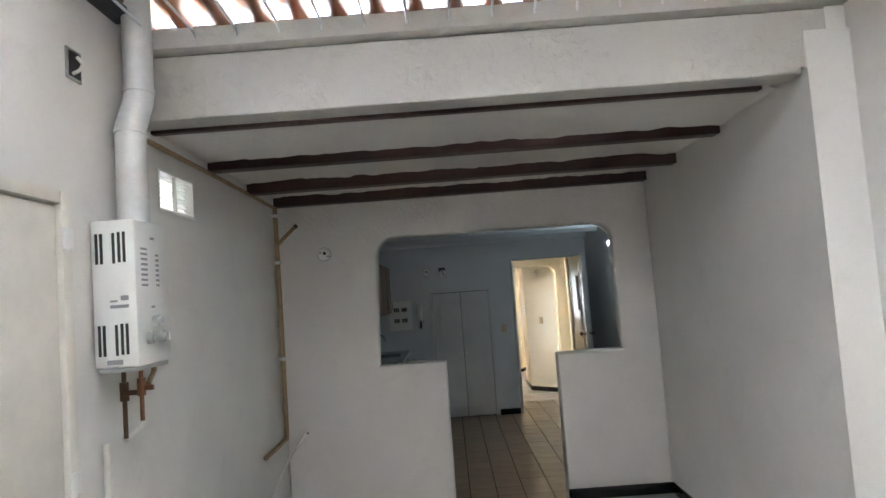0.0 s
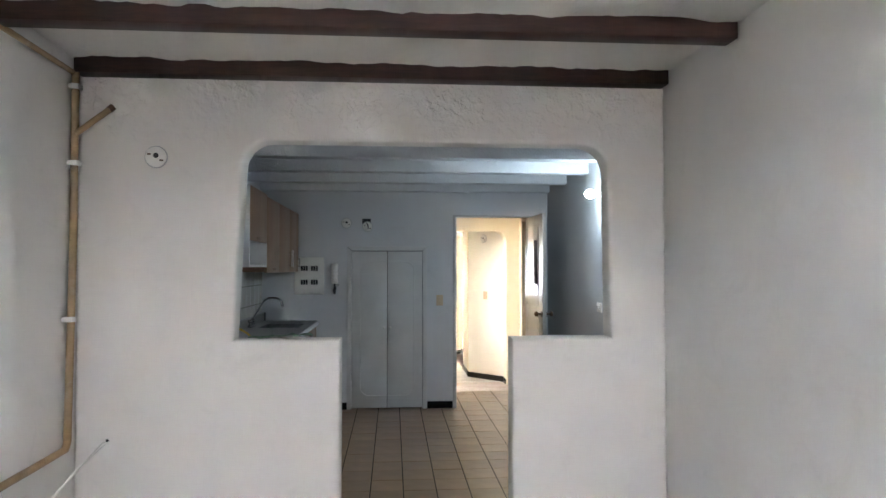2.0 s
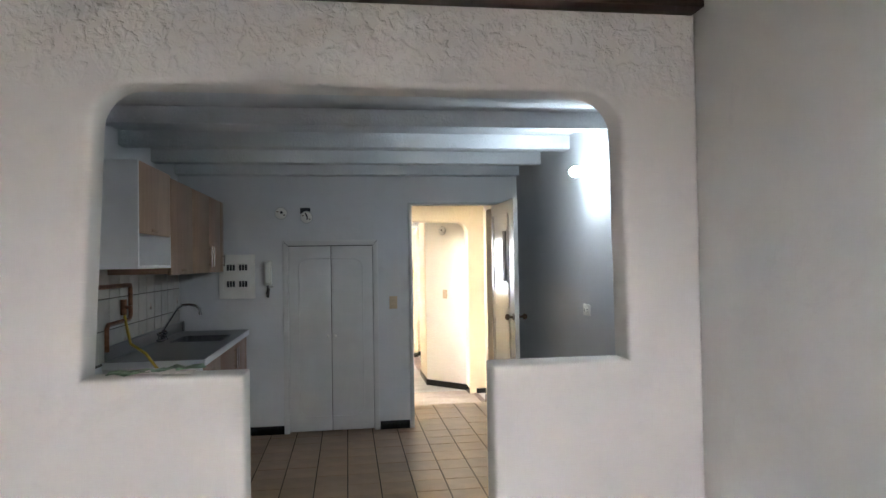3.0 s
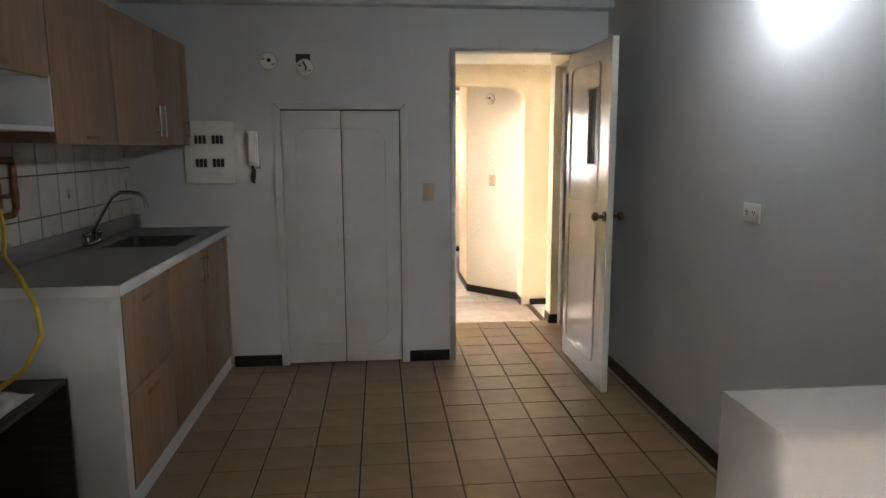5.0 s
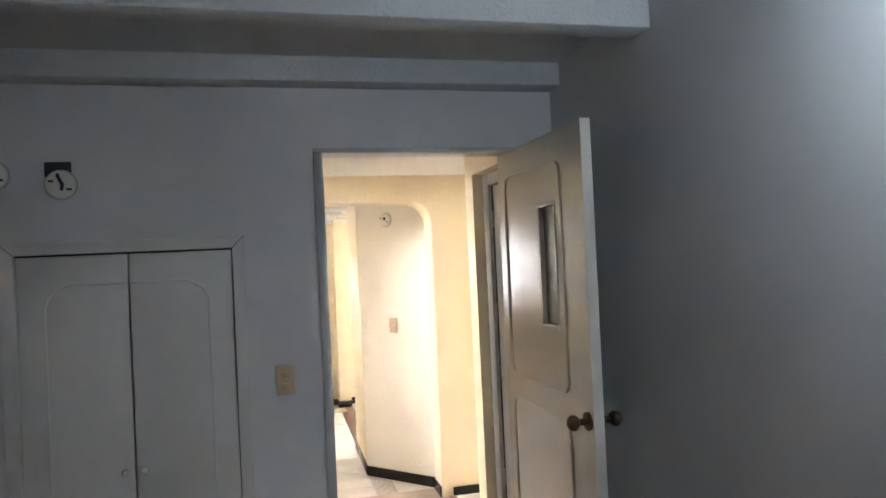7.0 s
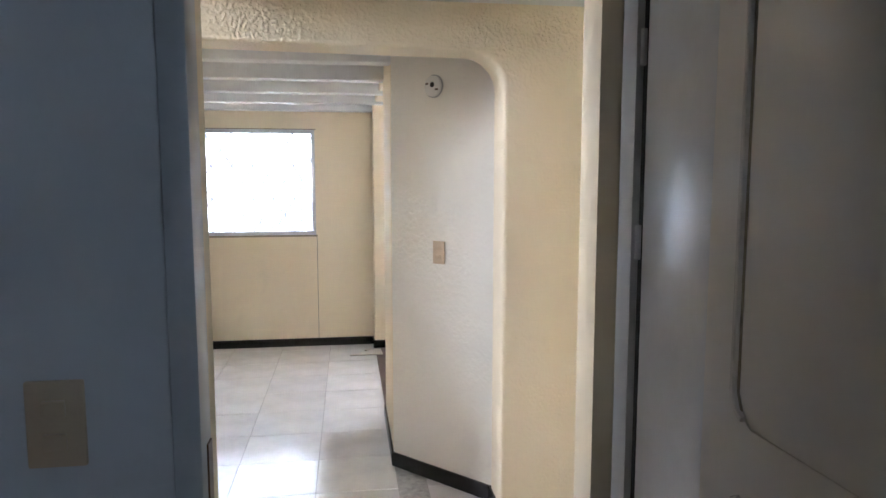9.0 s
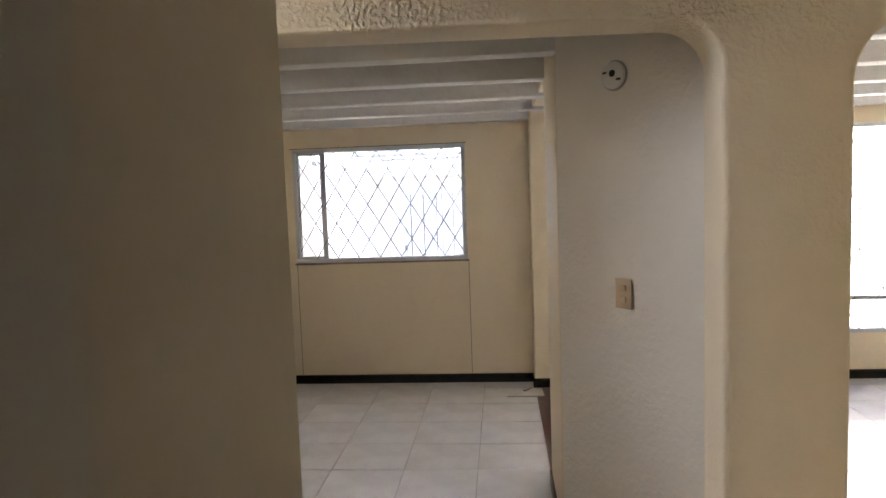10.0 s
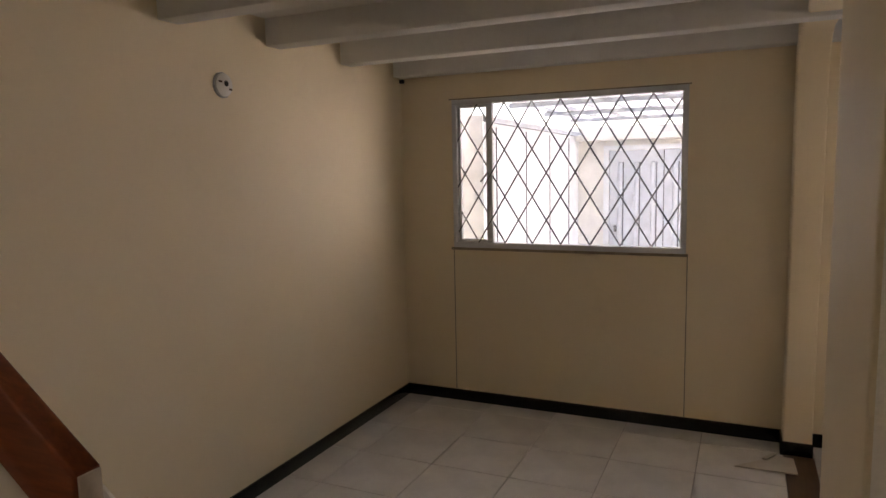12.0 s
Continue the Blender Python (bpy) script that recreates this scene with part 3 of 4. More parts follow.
struct("wall_21", slab(B(), [(SX, -0.15), (0.452, -0.15), (0.452, rake(0.452)), (-0.258, rake(-0.258)), (-0.258, 2.45), (SX, 2.45)], "y", PY0, PY1, 0.006), PALE_ROUGH, "rough pale plastered stair parapet and wall")
st = thing("staircase", "narrow staircase with dark red-brown treads beside the parapet", "stairs", (0.42, 10.54, FZ))
for k in range(11):
    x1 = -0.26 * k
    x0 = max(x1 - 0.26, SX - 0.42 + 0.002)
    part("riser_block", box(B(), x0, x1 - 0.02, 0.002, PY0 - 10.54 - 0.002, 0.0 if k == 0 else 0.0, 0.2 * (k + 1) - 0.03), PALE, st)
    part("tread", box(B(), x0, x1, 0.002, PY0 - 10.54 - 0.002, 0.2 * (k + 1) - 0.029, 0.2 * (k + 1), 0.004), BROWN_STRIP, st, "dark red-brown wooden tread")

# ---- floors ----
struct("floor_2", box(B(), KL - 0.15, KR + 0.15, HW0, STEP, -0.1, -0.005), GROUT_BROWN, "tan tiled kitchen floor with dark joints")
struct("floor_3", box(B(), LL - 0.15, 4.9, STEP, LY + 0.14, -0.25, FZ - 0.004), GROUT_GREY, "pale tiled living room floor")

struct("floor_4", box(B(), 0.43, 1.984, STEP + 0.002, AY1 - 0.012, FZ - 0.0035, FZ + 0.001, 0.001), PINK_TILE, "speckled pinkish hall floor")

# ---- utility room things ----
def junction_plate(at, yaw, label, hole=True):
    """A round lamp-holder plate: domed disc, hole, two screws. It faces its own -y."""
    e = thing("junction_plate", label, "wall fitting", at, "round wall fittings")
    e.rotation_euler = (0, 0, radians(yaw))
    part("disc", cyl(cyl(B(), (0, -0.006, 0), (0, -0.016, 0), 0.05, seg=28), (0, -0.016, 0), (0, -0.022, 0), 0.048, 0.036, seg=28), PLASTIC_WHITE, e)
    part("edge_shade_ring", cyl(B(), (0, 0, 0), (0, -0.006, 0), 0.056, 0.056, seg=28), PLASTIC_GREY, e)
    if hole:
        part("hole", cyl(B(), (0.004, -0.0222, 0.006), (0.004, -0.0235, 0.006), 0.013, seg=16), DARK_SLOT, e, "dark cable hole")
    for dx, dz in ((-0.03, 0.012), (0.03, -0.018)):
        part("screw", box(B(), dx - 0.009, dx + 0.009, -0.0235, -0.017, dz - 0.004, dz + 0.004, 0.001), BRONZE, e)
    return e


junction_plate((-0.781, HW0 - 0.001, 2.047), 0, "round white lamp holder plate without a lamp")
junction_plate((-0.10, KY - 0.001, 1.967), 0, "round white lamp holder plate on the kitchen wall")
hp = junction_plate((0.122, KY - 0.001, 1.93), 0, "white plate hanging askew below a dark hole", False)
part("hole", box(B(), -0.055, 0.035, -0.004, 0.0, 0.03, 0.085, 0.0015), DARK_SLOT, hp, "ragged dark hole in the plaster")
part("cable_end", tube(B(), [(-0.01, -0.004, 0.045), (-0.005, -0.028, 0.03), (0.01, -0.03, 0.0), (0.005, -0.02, -0.02)], 0.006, 8), DARK_SLOT, hp)
slant = math.degrees(math.atan2(11.632 - 12.11, 1.945 - 1.498))
junction_plate((1.697, 11.893, 1.909), slant, "round white lamp holder plate on the slanting wall")
junction_plate((LL + 0.001, 13.139, 1.845), 90, "round white lamp holder plate on the cream wall")
jb = thing("junction_box", "open square wall box with a loose cable", "wall fitting", (UL, 2.92, 2.62))
part("rim", box(B(), 0.001, 0.008, -0.05, 0.05, -0.06, 0.06, 0.002), CONCRETE, jb)
part("hole", box(B(), 0.0085, 0.011, -0.038, 0.038, -0.048, 0.048), DARK_SLOT, jb, "dark inside of the box")
part("cable_end", tube(B(), [(0.012, -0.02, -0.04), (0.03, 0.0, -0.02), (0.03, 0.02, 0.01), (0.014, 0.01, 0.035)], 0.007, 8), PLASTIC_WHITE, jb)

# gas water heater
wh = thing("water_heater", "white enamel gas water heater with slots and knobs", "water heater", (UL, 2.975, 1.48))
part("body", box(B(), 0.012, 0.18, 0.0, 0.29, 0.0, 0.555, 0.01), ENAMEL, wh)
for z0, n in ((0.39, 3), (0.045, 3)):
    for k in range(n):
        part("vent_slot", box(B(), 0.036 + k * 0.018 + (0.028 if k > 1 else 0) - 0.006, 0.047 + k * 0.018 + (0.028 if k > 1 else 0) - 0.006, -0.0015, 0.004, z0, z0 + 0.115), DARK_SLOT, wh)
    for k in range(2):
        part("vent_slot", box(B(), 0.115 + k * 0.019, 0.126 + k * 0.019, -0.0015, 0.004, z0 + 0.003, z0 + 0.118), DARK_SLOT, wh)
for x0, x1, z0, z1 in ((0.08, 0.108, 0.245, 0.252), (0.12, 0.15, 0.25, 0.268), (0.08, 0.15, 0.222, 0.234), (0.06, 0.12, 0.012, 0.03)):
    part("print_bar", box(B(), x0, x1, -0.001, 0.003, z0, z1), GREY_PRINT, wh)
for y0, y1, z0, z1 in ((0.13, 0.165, 0.485, 0.505), (0.045, 0.10, 0.30, 0.46), (0.17, 0.20, 0.30, 0.44), (0.12, 0.15, 0.215, 0.228)):
    for k in range(max(1, int((z1 - z0) / 0.02))):
        part("print_bar", box(B(), 0.176, 0.181, y0, y1, z0 + k * 0.02, z0 + k * 0.02 + 0.009), GREY_PRINT, wh)
for y, z, r in ((0.14, 0.165, 0.022), (0.085, 0.10, 0.024), (0.185, 0.10, 0.024)):
    kb = part("knob", cyl(cyl(B(), (0.18, y, z), (0.198, y, z), r, seg=20), (0.198, y, z), (0.212, y, z), r * 0.7, seg=20), PLASTIC_GREY, wh)
    part("knob_grip", box(B(), 0.2125, 0.22, y - 0.004, y + 0.004, z - r * 0.6, z + r * 0.6, 0.002), CHROME, kb)
part("bottom_pan", box(B(), 0.02, 0.17, 0.01, 0.28, -0.018, -0.001, 0.004), PLASTIC_GREY, wh)
for y, z1, m, nm in ((0.06, -0.27, BRONZE, "water_pipe"), (0.20, -0.24, COPPER, "gas_pipe")):
    p = part(nm, tube(B(), [(0.09, y, -0.015), (0.09, y, z1)], 0.009), m, wh)
    part("valve", box(cyl(B(), (0.09, y, -0.13), (0.09, y, -0.06), 0.017, seg=14), 0.10, 0.14, y - 0.008, y + 0.008, -0.11, -0.09, 0.003), BRONZE if y < 0.1 else COPPER, p)
part("white_hose", tube(B(), [(0.085, 0.055, -0.268), (0.088, 0.07, -0.276), (0.092, 0.185, -0.246), (0.09, 0.20, -0.235)], 0.011), PLASTIC_WHITE, wh)
part("supply_pipe", tube(B(), [(0.03, 0.03, -0.28), (0.03, 0.03, -1.47)], 0.013), PIPE_CREAM, wh)
fl = thing("flue_pipe", "galvanised sheet flue rising from the water heater", "flue", (UL + 0.095, 3.16, 2.035))
part("lower_length", cyl(B(), (0, 0, 0.0), (0, 0, 0.37), 0.06, seg=28), GALVANISED, fl)
part("collar", cyl(B(), (0, 0, 0.365), (0, 0.004, 0.385), 0.064, seg=28), GALVANISED, fl)
part("slanted_length", tube(B(), [(0, 0.0, 0.36), (0, 0.005, 0.40), (0.005, 0.075, 0.53), (0.005, 0.085, 0.58)], 0.06, 28), GALVANISED, fl)
part("collar", cyl(B(), (0.005, 0.082, 0.56), (0.005, 0.086, 0.585), 0.064, seg=28), GALVANISED, fl)
part("upper_length", cyl(B(), (0.005, 0.086, 0.58), (0.005, 0.09, 1.25), 0.06, seg=28), GALVANISED, fl)

# louvred window
lw = thing("window_3", "small louvred glass window in the utility wall", "window", (UL, 3.84, 2.265))
lw["kind"] = "structure"
fm = B()
for b in ((-0.22, 0.22, 0.09, 0.105), (-0.22, 0.22, -0.105, -0.09), (-0.22, -0.205, -0.0895, 0.0895), (0.205, 0.22, -0.0895, 0.0895)):
    box(fm, -0.10, 0.006, b[0], b[1], b[2], b[3], 0.002)
part("window_frame", fm, PLASTIC_WHITE, lw)
for k in range(7):
    g = B()
    box(g, -0.035, 0.0, -0.204, 0.204, -0.002, 0.002)
    ob = part("glass_slat", g, FROSTED, lw)
    ob.matrix_local = pose(-0.03, 0, -0.075 + k * 0.024, 0, 50, 0)
part("cross_bar", box(B(), -0.02, 0.0, -0.004, 0.004, -0.0895, 0.0895), PLASTIC_WHITE, lw)

# tan gas pipe
gp = thing("gas_pipe", "tan painted gas pipe along the wall and down the corner", "pipe", (UL, 5.70, 0))
part("high_run", tube(B(), [(0.02, -2.26, 2.462), (0.02, -1.2, 2.452), (0.02, -0.03, 2.435)], 0.013), PIPE_TAN, gp)
part("drop_pipe", tube(B(), [(0.022, 0, 2.44), (0.025, -0.005, 1.6), (0.03, -0.045, 0.68), (0.03, -0.07, 0.645)], 0.018, 12), PIPE_TAN, gp)
part("low_run", tube(B(), [(0.028, -0.06, 0.65), (0.026, -0.3, 0.645), (0.024, -0.62, 0.642)], 0.017, 12), PIPE_TAN, gp)
part("feed_drop", tube(B(), [(0.02, -2.25, 2.462), (0.02, -2.25, 1.42), (0.06, -2.40, 1.38)], 0.012), PIPE_TAN, gp)
part("branch", tube(B(), [(0.03, -0.01, 2.14), (0.155, 0.07, 2.28)], 0.015, 12), PIPE_TAN, gp)
part("branch_cap", tube(B(), [(0.152, 0.068, 2.277), (0.168, 0.078, 2.295)], 0.018, 12), BRONZE, gp, "dark pipe end")
for dy, z in ((0.0, 2.0), (-0.03, 1.254), (-0.001, 2.37)):
    part("clip", box(B(), 0.0, 0.048, dy - 0.03, dy + 0.024, z - 0.012, z + 0.012, 0.003), PLASTIC_WHITE, gp)
part("clip", box(B(), 0.0, 0.04, -2.275, -2.225, 2.20, 2.22, 0.003), PLASTIC_WHITE, gp)
cw = thing("loose_cable", "pair of white cables sticking out of the wall", "cable", (-1.0, HW0, 0.64))
part("wire", tube(B(), [(0.0, 0.0, 0.01), (-0.015, -0.03, 0.005), (-0.06, -0.10, -0.06), (-0.11, -0.35, -0.17), (-0.145, -0.75, -0.33), (-0.14, -1.0, -0.46)], 0.005, 8), PLASTIC_WHITE, cw)
part("wire", tube(B(), [(-0.01, 0.0, -0.005), (-0.03, -0.05, -0.03), (-0.09, -0.16, -0.10), (-0.125, -0.42, -0.22), (-0.15, -0.8, -0.38)], 0.004, 8), PLASTIC_WHITE, cw)
part("cable_end", tube(B(), [(0.0, 0.002, 0.012), (0.008, -0.022, 0.02)], 0.007, 8), DARK_SLOT, cw)
gs = thing("printed_sheets", "green and white printed sheets on the low wall", "papers", (-0.19, 5.865, 1.132))
for k, (x, y, r, m) in enumerate(((-0.06, 0.0, 8, GREEN_PAPER), (0.05, 0.0, -12, CLOTH), (0.09, 0.005, 20, GREEN_PAPER))):
    bm = B()
    pts = [[bm.verts.new((i * 0.03, j * 0.028, 0.006 + k * 0.004 + 0.012 * (noise.noise((i * 0.8, j * 0.9, k * 5.0)) + 0.35))) for i in range(7)] for j in range(4)]
    for a, b in zip(pts, pts[1:]):
        for i in range(6):
            bm.faces.new((a[i], a[i + 1], b[i + 1], b[i]))
    ob = part("sheet", bm, m, gs)
    ob.matrix_local = pose(x - 0.09, y - 0.04, 0, 0, 0, r)
    sm = ob.modifiers.new("thick", 'SOLIDIFY')
    sm.thickness = 0.002


# ---- kitchen things ----
def bead(path, r=0.004):
    return tube(B(), path, r, 6)


def notch(u0, u1, v0, v1, n, corners):
    """An outline with rounded notches at the corners named."""
    pts = []
    spec = {"tl": (u0, v1, [(0, -n), (n * 0.25, -n * 0.45), (n * 0.6, -n * 0.25), (n, 0)]), "tr": (u1, v1, [(-n, 0), (-n * 0.6, -n * 0.25), (-n * 0.25, -n * 0.45), (0, -n)]),
            "br": (u1, v0, [(0, n), (-n * 0.25, n * 0.45), (-n * 0.6, n * 0.25), (-n, 0)]), "bl": (u0, v0, [(n, 0), (n * 0.6, n * 0.25), (n * 0.25, n * 0.45), (0, n)])}
    for c in ("tl", "tr", "br", "bl"):
        u, v, offs = spec[c]
        pts += [(u + a, v + b) for a, b in offs] if c in corners else [(u, v)]
    return pts + pts[:1]


cd = thing("closet", "white two-leaf closet door in a white frame", "closet", (0, KY, 0))
for x0, x1, side in ((-0.041, 0.331, "tl bl"), (0.337, 0.707, "tr br")):
    lf = part("door_leaf", box(B(), x0, x1, 0.002, 0.03, 0.012, 1.668, 0.003), CLOSET_WHITE, cd)
    u0, u1 = (x0 + 0.09, x1) if "tl" in side else (x0, x1 - 0.09)
    if "tl" in side:
        path = [(u1 - 0.004, 0.14)] + [p for p in notch(u0, u1, 0.14, 1.56, 0.075, "tl bl")[6:-1]] + [p for p in notch(u0, u1, 0.14, 1.56, 0.075, "tl bl")[:4]] + [(u1 - 0.004, 1.56)]
    else:
        full = notch(u0, u1, 0.14, 1.56, 0.075, "tr br")
        path = [(u0 + 0.004, 1.56)] + full[1:9] + [(u0 + 0.004, 0.14)]
    part("bead", bead([(u, 0.0015, v) for u, v in path], 0.0045), CLOSET_WHITE, lf)
    kx = x1 - 0.03 if "tl" in side else x0 + 0.03
    part("knob", ball(cyl(B(), (kx, 0.004, 0.86), (kx, -0.012, 0.86), 0.006, seg=10), (kx, -0.018, 0.86), 0.012, seg=12), PLASTIC_WHITE, lf)
cf = B()
slab(cf, [(-0.09, 0.0), (-0.044, 0.0), (-0.044, 1.675), (0.71, 1.675), (0.71, 0.0), (0.755, 0.0), (0.755, 1.72), (-0.09, 1.72)], "y", -0.014, 0.0, 0.003)
part("frame", cf, CLOSET_WHITE, cd)
part("frame_gap", box(B(), -0.043, 0.709, 0.0015, 0.006, 1.6685, 1.6745), DARK_SLOT, cd)
part("frame_gap", box(B(), 0.7075, 0.7095, 0.0015, 0.006, 0.02, 1.668), DARK_SLOT, cd)
part("frame_gap", tube(B(), [(0.711, -0.0145, 1.676), (0.754, -0.0145, 1.719)], 0.0012, 6), DARK_SLOT, cd)
part("frame_gap", tube(B(), [(-0.045, -0.0145, 1.676), (-0.089, -0.0145, 1.719)], 0.0012, 6), DARK_SLOT, cd)
part("back_panel", box(B(), -0.044, 0.71, 0.05, 0.06, 0.0, 1.675), DARK_WOOD, cd)


def wall_switch(name, at, yaw, label, mat, w=0.072, h=0.115, outlets=False):
    e = thing(name, label, "switch" if not outlets else "socket", at)
    e.rotation_euler = (0, 0, radians(yaw))
    part("plate", box(B(), -w / 2, w / 2, -0.009, 0.0, -h / 2, h / 2, 0.003), mat, e)
    if outlets:
        for dx in (-0.025, 0.025):
            s = part("socket_face", cyl(B(), (dx, -0.009, 0), (dx, -0.0115, 0), 0.018, seg=18), mat, e)
            for sx, sz in ((-0.007, 0.004), (0.007, 0.004), (0, -0.008)):
                part("pin_hole", box(B(), dx + sx - 0.002, dx + sx + 0.002, -0.0125, -0.011, sz - 0.004, sz + 0.004), DARK_SLOT, s)
    else:
        for dz in (-0.022, 0.022):
            ob = part("rocker", box(B(), -0.014, 0.014, -0.006, 0.002, -0.011, 0.011, 0.002), mat, e)
            ob.matrix_local = pose(0, -0.009, dz, 8, 0, 0)
    return e


wall_switch("light_switch", (0.892, KY - 0.001, 1.147), 0, "beige double light switch on the kitchen wall", PLASTIC_BEIGE)
wall_switch("light_switch", (1.725 - 0.007, 11.868, 1.095), slant, "beige double light switch on the slanting wall", PLASTIC_BEIGE)
wall_switch("wall_socket", (KR - 0.001, 7.675, 1.175), -90, "white double wall socket with dark pin holes", PLASTIC_WHITE, 0.115, 0.075, True)

bp_ = thing("breaker_panel", "white flush panel with twelve black breakers", "breaker panel", (-0.485, KY, 1.408))
part("cover", box(B(), -0.155, 0.155, -0.012, -0.001, -0.195, 0.195, 0.004), PLASTIC_WHITE, bp_)
part("inner_door", box(B(), -0.115, 0.115, -0.017, -0.0125, -0.125, 0.125, 0.003), PLASTIC_WHITE, bp_)
for gx in (-0.05, 0.055):
    for gz in (-0.065, 0.08):
        for k in range(3):
            part("breaker", box(B(), gx - 0.036 + k * 0.025, gx - 0.036 + k * 0.025 + 0.019, -0.024, -0.0175, gz - 0.026, gz + 0.026, 0.002), DARK_SLOT, bp_)
ph = thing("intercom_handset", "white intercom handset hanging on the kitchen wall", "intercom", (-0.22, KY, 1.42))
part("body", box(B(), -0.034, 0.034, -0.028, -0.001, -0.095, 0.12, 0.01), PLASTIC_WHITE, ph)
part("handset", box(B(), -0.024, 0.024, -0.056, -0.029, -0.08, 0.112, 0.012, 3), PLASTIC_WHITE, ph)
part("hook", box(B(), 0.005, 0.05, -0.03, -0.005, -0.115, -0.096, 0.004), PLASTIC_GREY, ph)
part("cord", tube(B(), [(0.0, -0.02, -0.096), (0.004, -0.024, -0.13), (-0.008, -0.024, -0.17), (0.0, -0.022, -0.205), (0.008, -0.02, -0.12)], 0.011, 8), DARK_SLOT, ph, "short coiled black cord")

# base cabinets
def bar_handle(parent, a, b, off):
    h = part("handle", tube(B(), [a, b], 0.006, 10), CHROME, parent, "slim chrome bar handle")
    for p, s in ((a, 0.12), (b, -0.12)):
        q = Vector(a).lerp(Vector(b), 0.12 if s > 0 else 0.88)
        part("foot", tube(B(), [q, q + Vector(off)], 0.004, 8), CHROME, h)


CF = -0.41
bc = thing("base_cabinet", "kitchen base cabinet with brown laminate drawers", "cabinet", (0, 0, 0), "kitchen base cabinets")
part("carcass", box(B(), KL, CF - 0.02, 7.72, 8.29, 0.09, 0.895), MELAMINE, bc)
for z0, z1 in ((0.095, 0.485), (0.49, 0.885)):
    dr = part("drawer_front", box(B(), CF - 0.0195, CF, 7.723, 8.285, z0, z1, 0.002), LAMINATE, bc)
    part("recess_pull", box(B(), CF - 0.001, CF + 0.002, 7.93, 8.08, z1 - 0.075, z1 - 0.055, 0.001), LAMINATE_EDGE, dr)
bc2 = thing("base_cabinet", "kitchen base cabinet with two brown laminate doors", "cabinet", (0, 0, 0), "kitchen base cabinets")
part("carcass", box(B(), KL, CF - 0.02, 8.292, 9.495, 0.09, 0.72), MELAMINE, bc2)
for y0, y1, hy in ((8.295, 8.865, 8.83), (8.87, 9.40, 8.905)):
    dr = part("door", box(B(), CF - 0.0195, CF, y0, y1, 0.095, 0.885, 0.002), LAMINATE, bc2)
    bar_handle(dr, (CF + 0.025, hy, 0.70), (CF + 0.025, hy, 0.86), (-0.026, 0, 0))
part("filler", box(B(), CF - 0.0195, CF, 9.405, 9.495, 0.095, 0.885, 0.002), LAMINATE, bc2)
struct("trim_3", box(B(), KL, CF - 0.012, 7.70, 9.488, 0.0, 0.089), MELAMINE, "pale plinth under the base cabinets")
struct("wall_22", box(B(), KL, CF - 0.003, 7.66, 7.719, 0.0, 0.895, 0.004), WHITE_SMOOTH, "white plastered end of the kitchen counter")
wt = thing("worktop", "grey speckled worktop with a white front edge", "worktop", (0, 0, 0))
wp = B()
sx0, sx1, sy0, sy1 = -0.83, -0.475, 8.64, 9.05
ring = [(KL, 7.655), (-0.392, 7.655), (-0.392, 9.498), (KL, 9.498), (KL, sy0), (sx0, sy0), (sx0, sy1), (sx1, sy1), (sx1, sy0), (sx0, sy0 - 0.0005), (KL, sy0 - 0.0005)]
slab(wp, ring, "z", 0.897, 0.94)
part("top", wp, COUNTER_GREY, wt)
part("front_edge", box(B(), -0.392, -0.386, 7.651, 9.498, 0.896, 0.938, 0.002), MELAMINE, wt)
part("end_edge", box(B(), KL, -0.3925, 7.650, 7.6545, 0.896, 0.938, 0.001), MELAMINE, wt)
part("upstand", box(B(), KL + 0.009, KL + 0.03, 7.66, 9.49, 0.94, 1.03, 0.008), COUNTER_GREY, wt)
part("end_upstand", box(B(), KL + 0.03, -0.93, 9.468, 9.49, 0.94, 1.03, 0.008), COUNTER_GREY, wt)
sk_ = thing("kitchen_sink", "stainless steel sink sunk into the worktop", "sink", (-0.6525, 8.845, 0.94))
sb = B()
box(sb, -0.174, 0.174, -0.202, 0.202, -0.17, 0.0)
bmesh.ops.delete(sb, geom=[f for f in sb.faces if f.calc_center_median().z > -0.001], context='FACES')
bmesh.ops.bevel(sb, geom=[e for e in sb.edges if not e.is_boundary], offset=0.04, segments=4, affect='EDGES', profile=0.5)
part("basin", sb, STEEL, sk_)
rim = B()
for b in ((-0.185, 0.185, -0.213, -0.20), (-0.185, 0.185, 0.20, 0.213), (-0.185, -0.172, -0.20, 0.20), (0.172, 0.185, -0.20, 0.20)):
    box(rim, *b, 0.0005, 0.004)
part("rim", rim, STEEL, sk_)
part("drain", cyl(B(), (0, 0, -0.169), (0, 0, -0.165), 0.035, seg=20), DARK_SLOT, sk_)
tp = thing("kitchen_tap", "chrome kitchen tap with a tall bent spout", "tap", (-0.925, 8.76, 0.94))
part("base", box(B(), -0.022, 0.022, -0.09, 0.09, 0, 0.022, 0.008), CHROME, tp)
for dy in (-0.07, 0.07):
    part("tap_handle", ball(cyl(B(), (0, dy, 0.02), (0, dy, 0.05), 0.012, seg=14), (0, dy, 0.058), 0.022, (1, 1, 0.8), 16), CHROME, tp)
part("spout", tube(B(), [(0, 0, 0.02), (0.005, 0, 0.08), (0.09, 0.0, 0.22), (0.115, 0, 0.252), (0.15, 0, 0.27), (0.20, 0, 0.272), (0.25, 0, 0.262), (0.272, 0, 0.24), (0.278, 0, 0.205)], 0.0095, 12), CHROME, tp)
part("spout_tip", cyl(B(), (0.278, 0, 0.212), (0.279, 0, 0.19), 0.0125, seg=14), CHROME, tp)

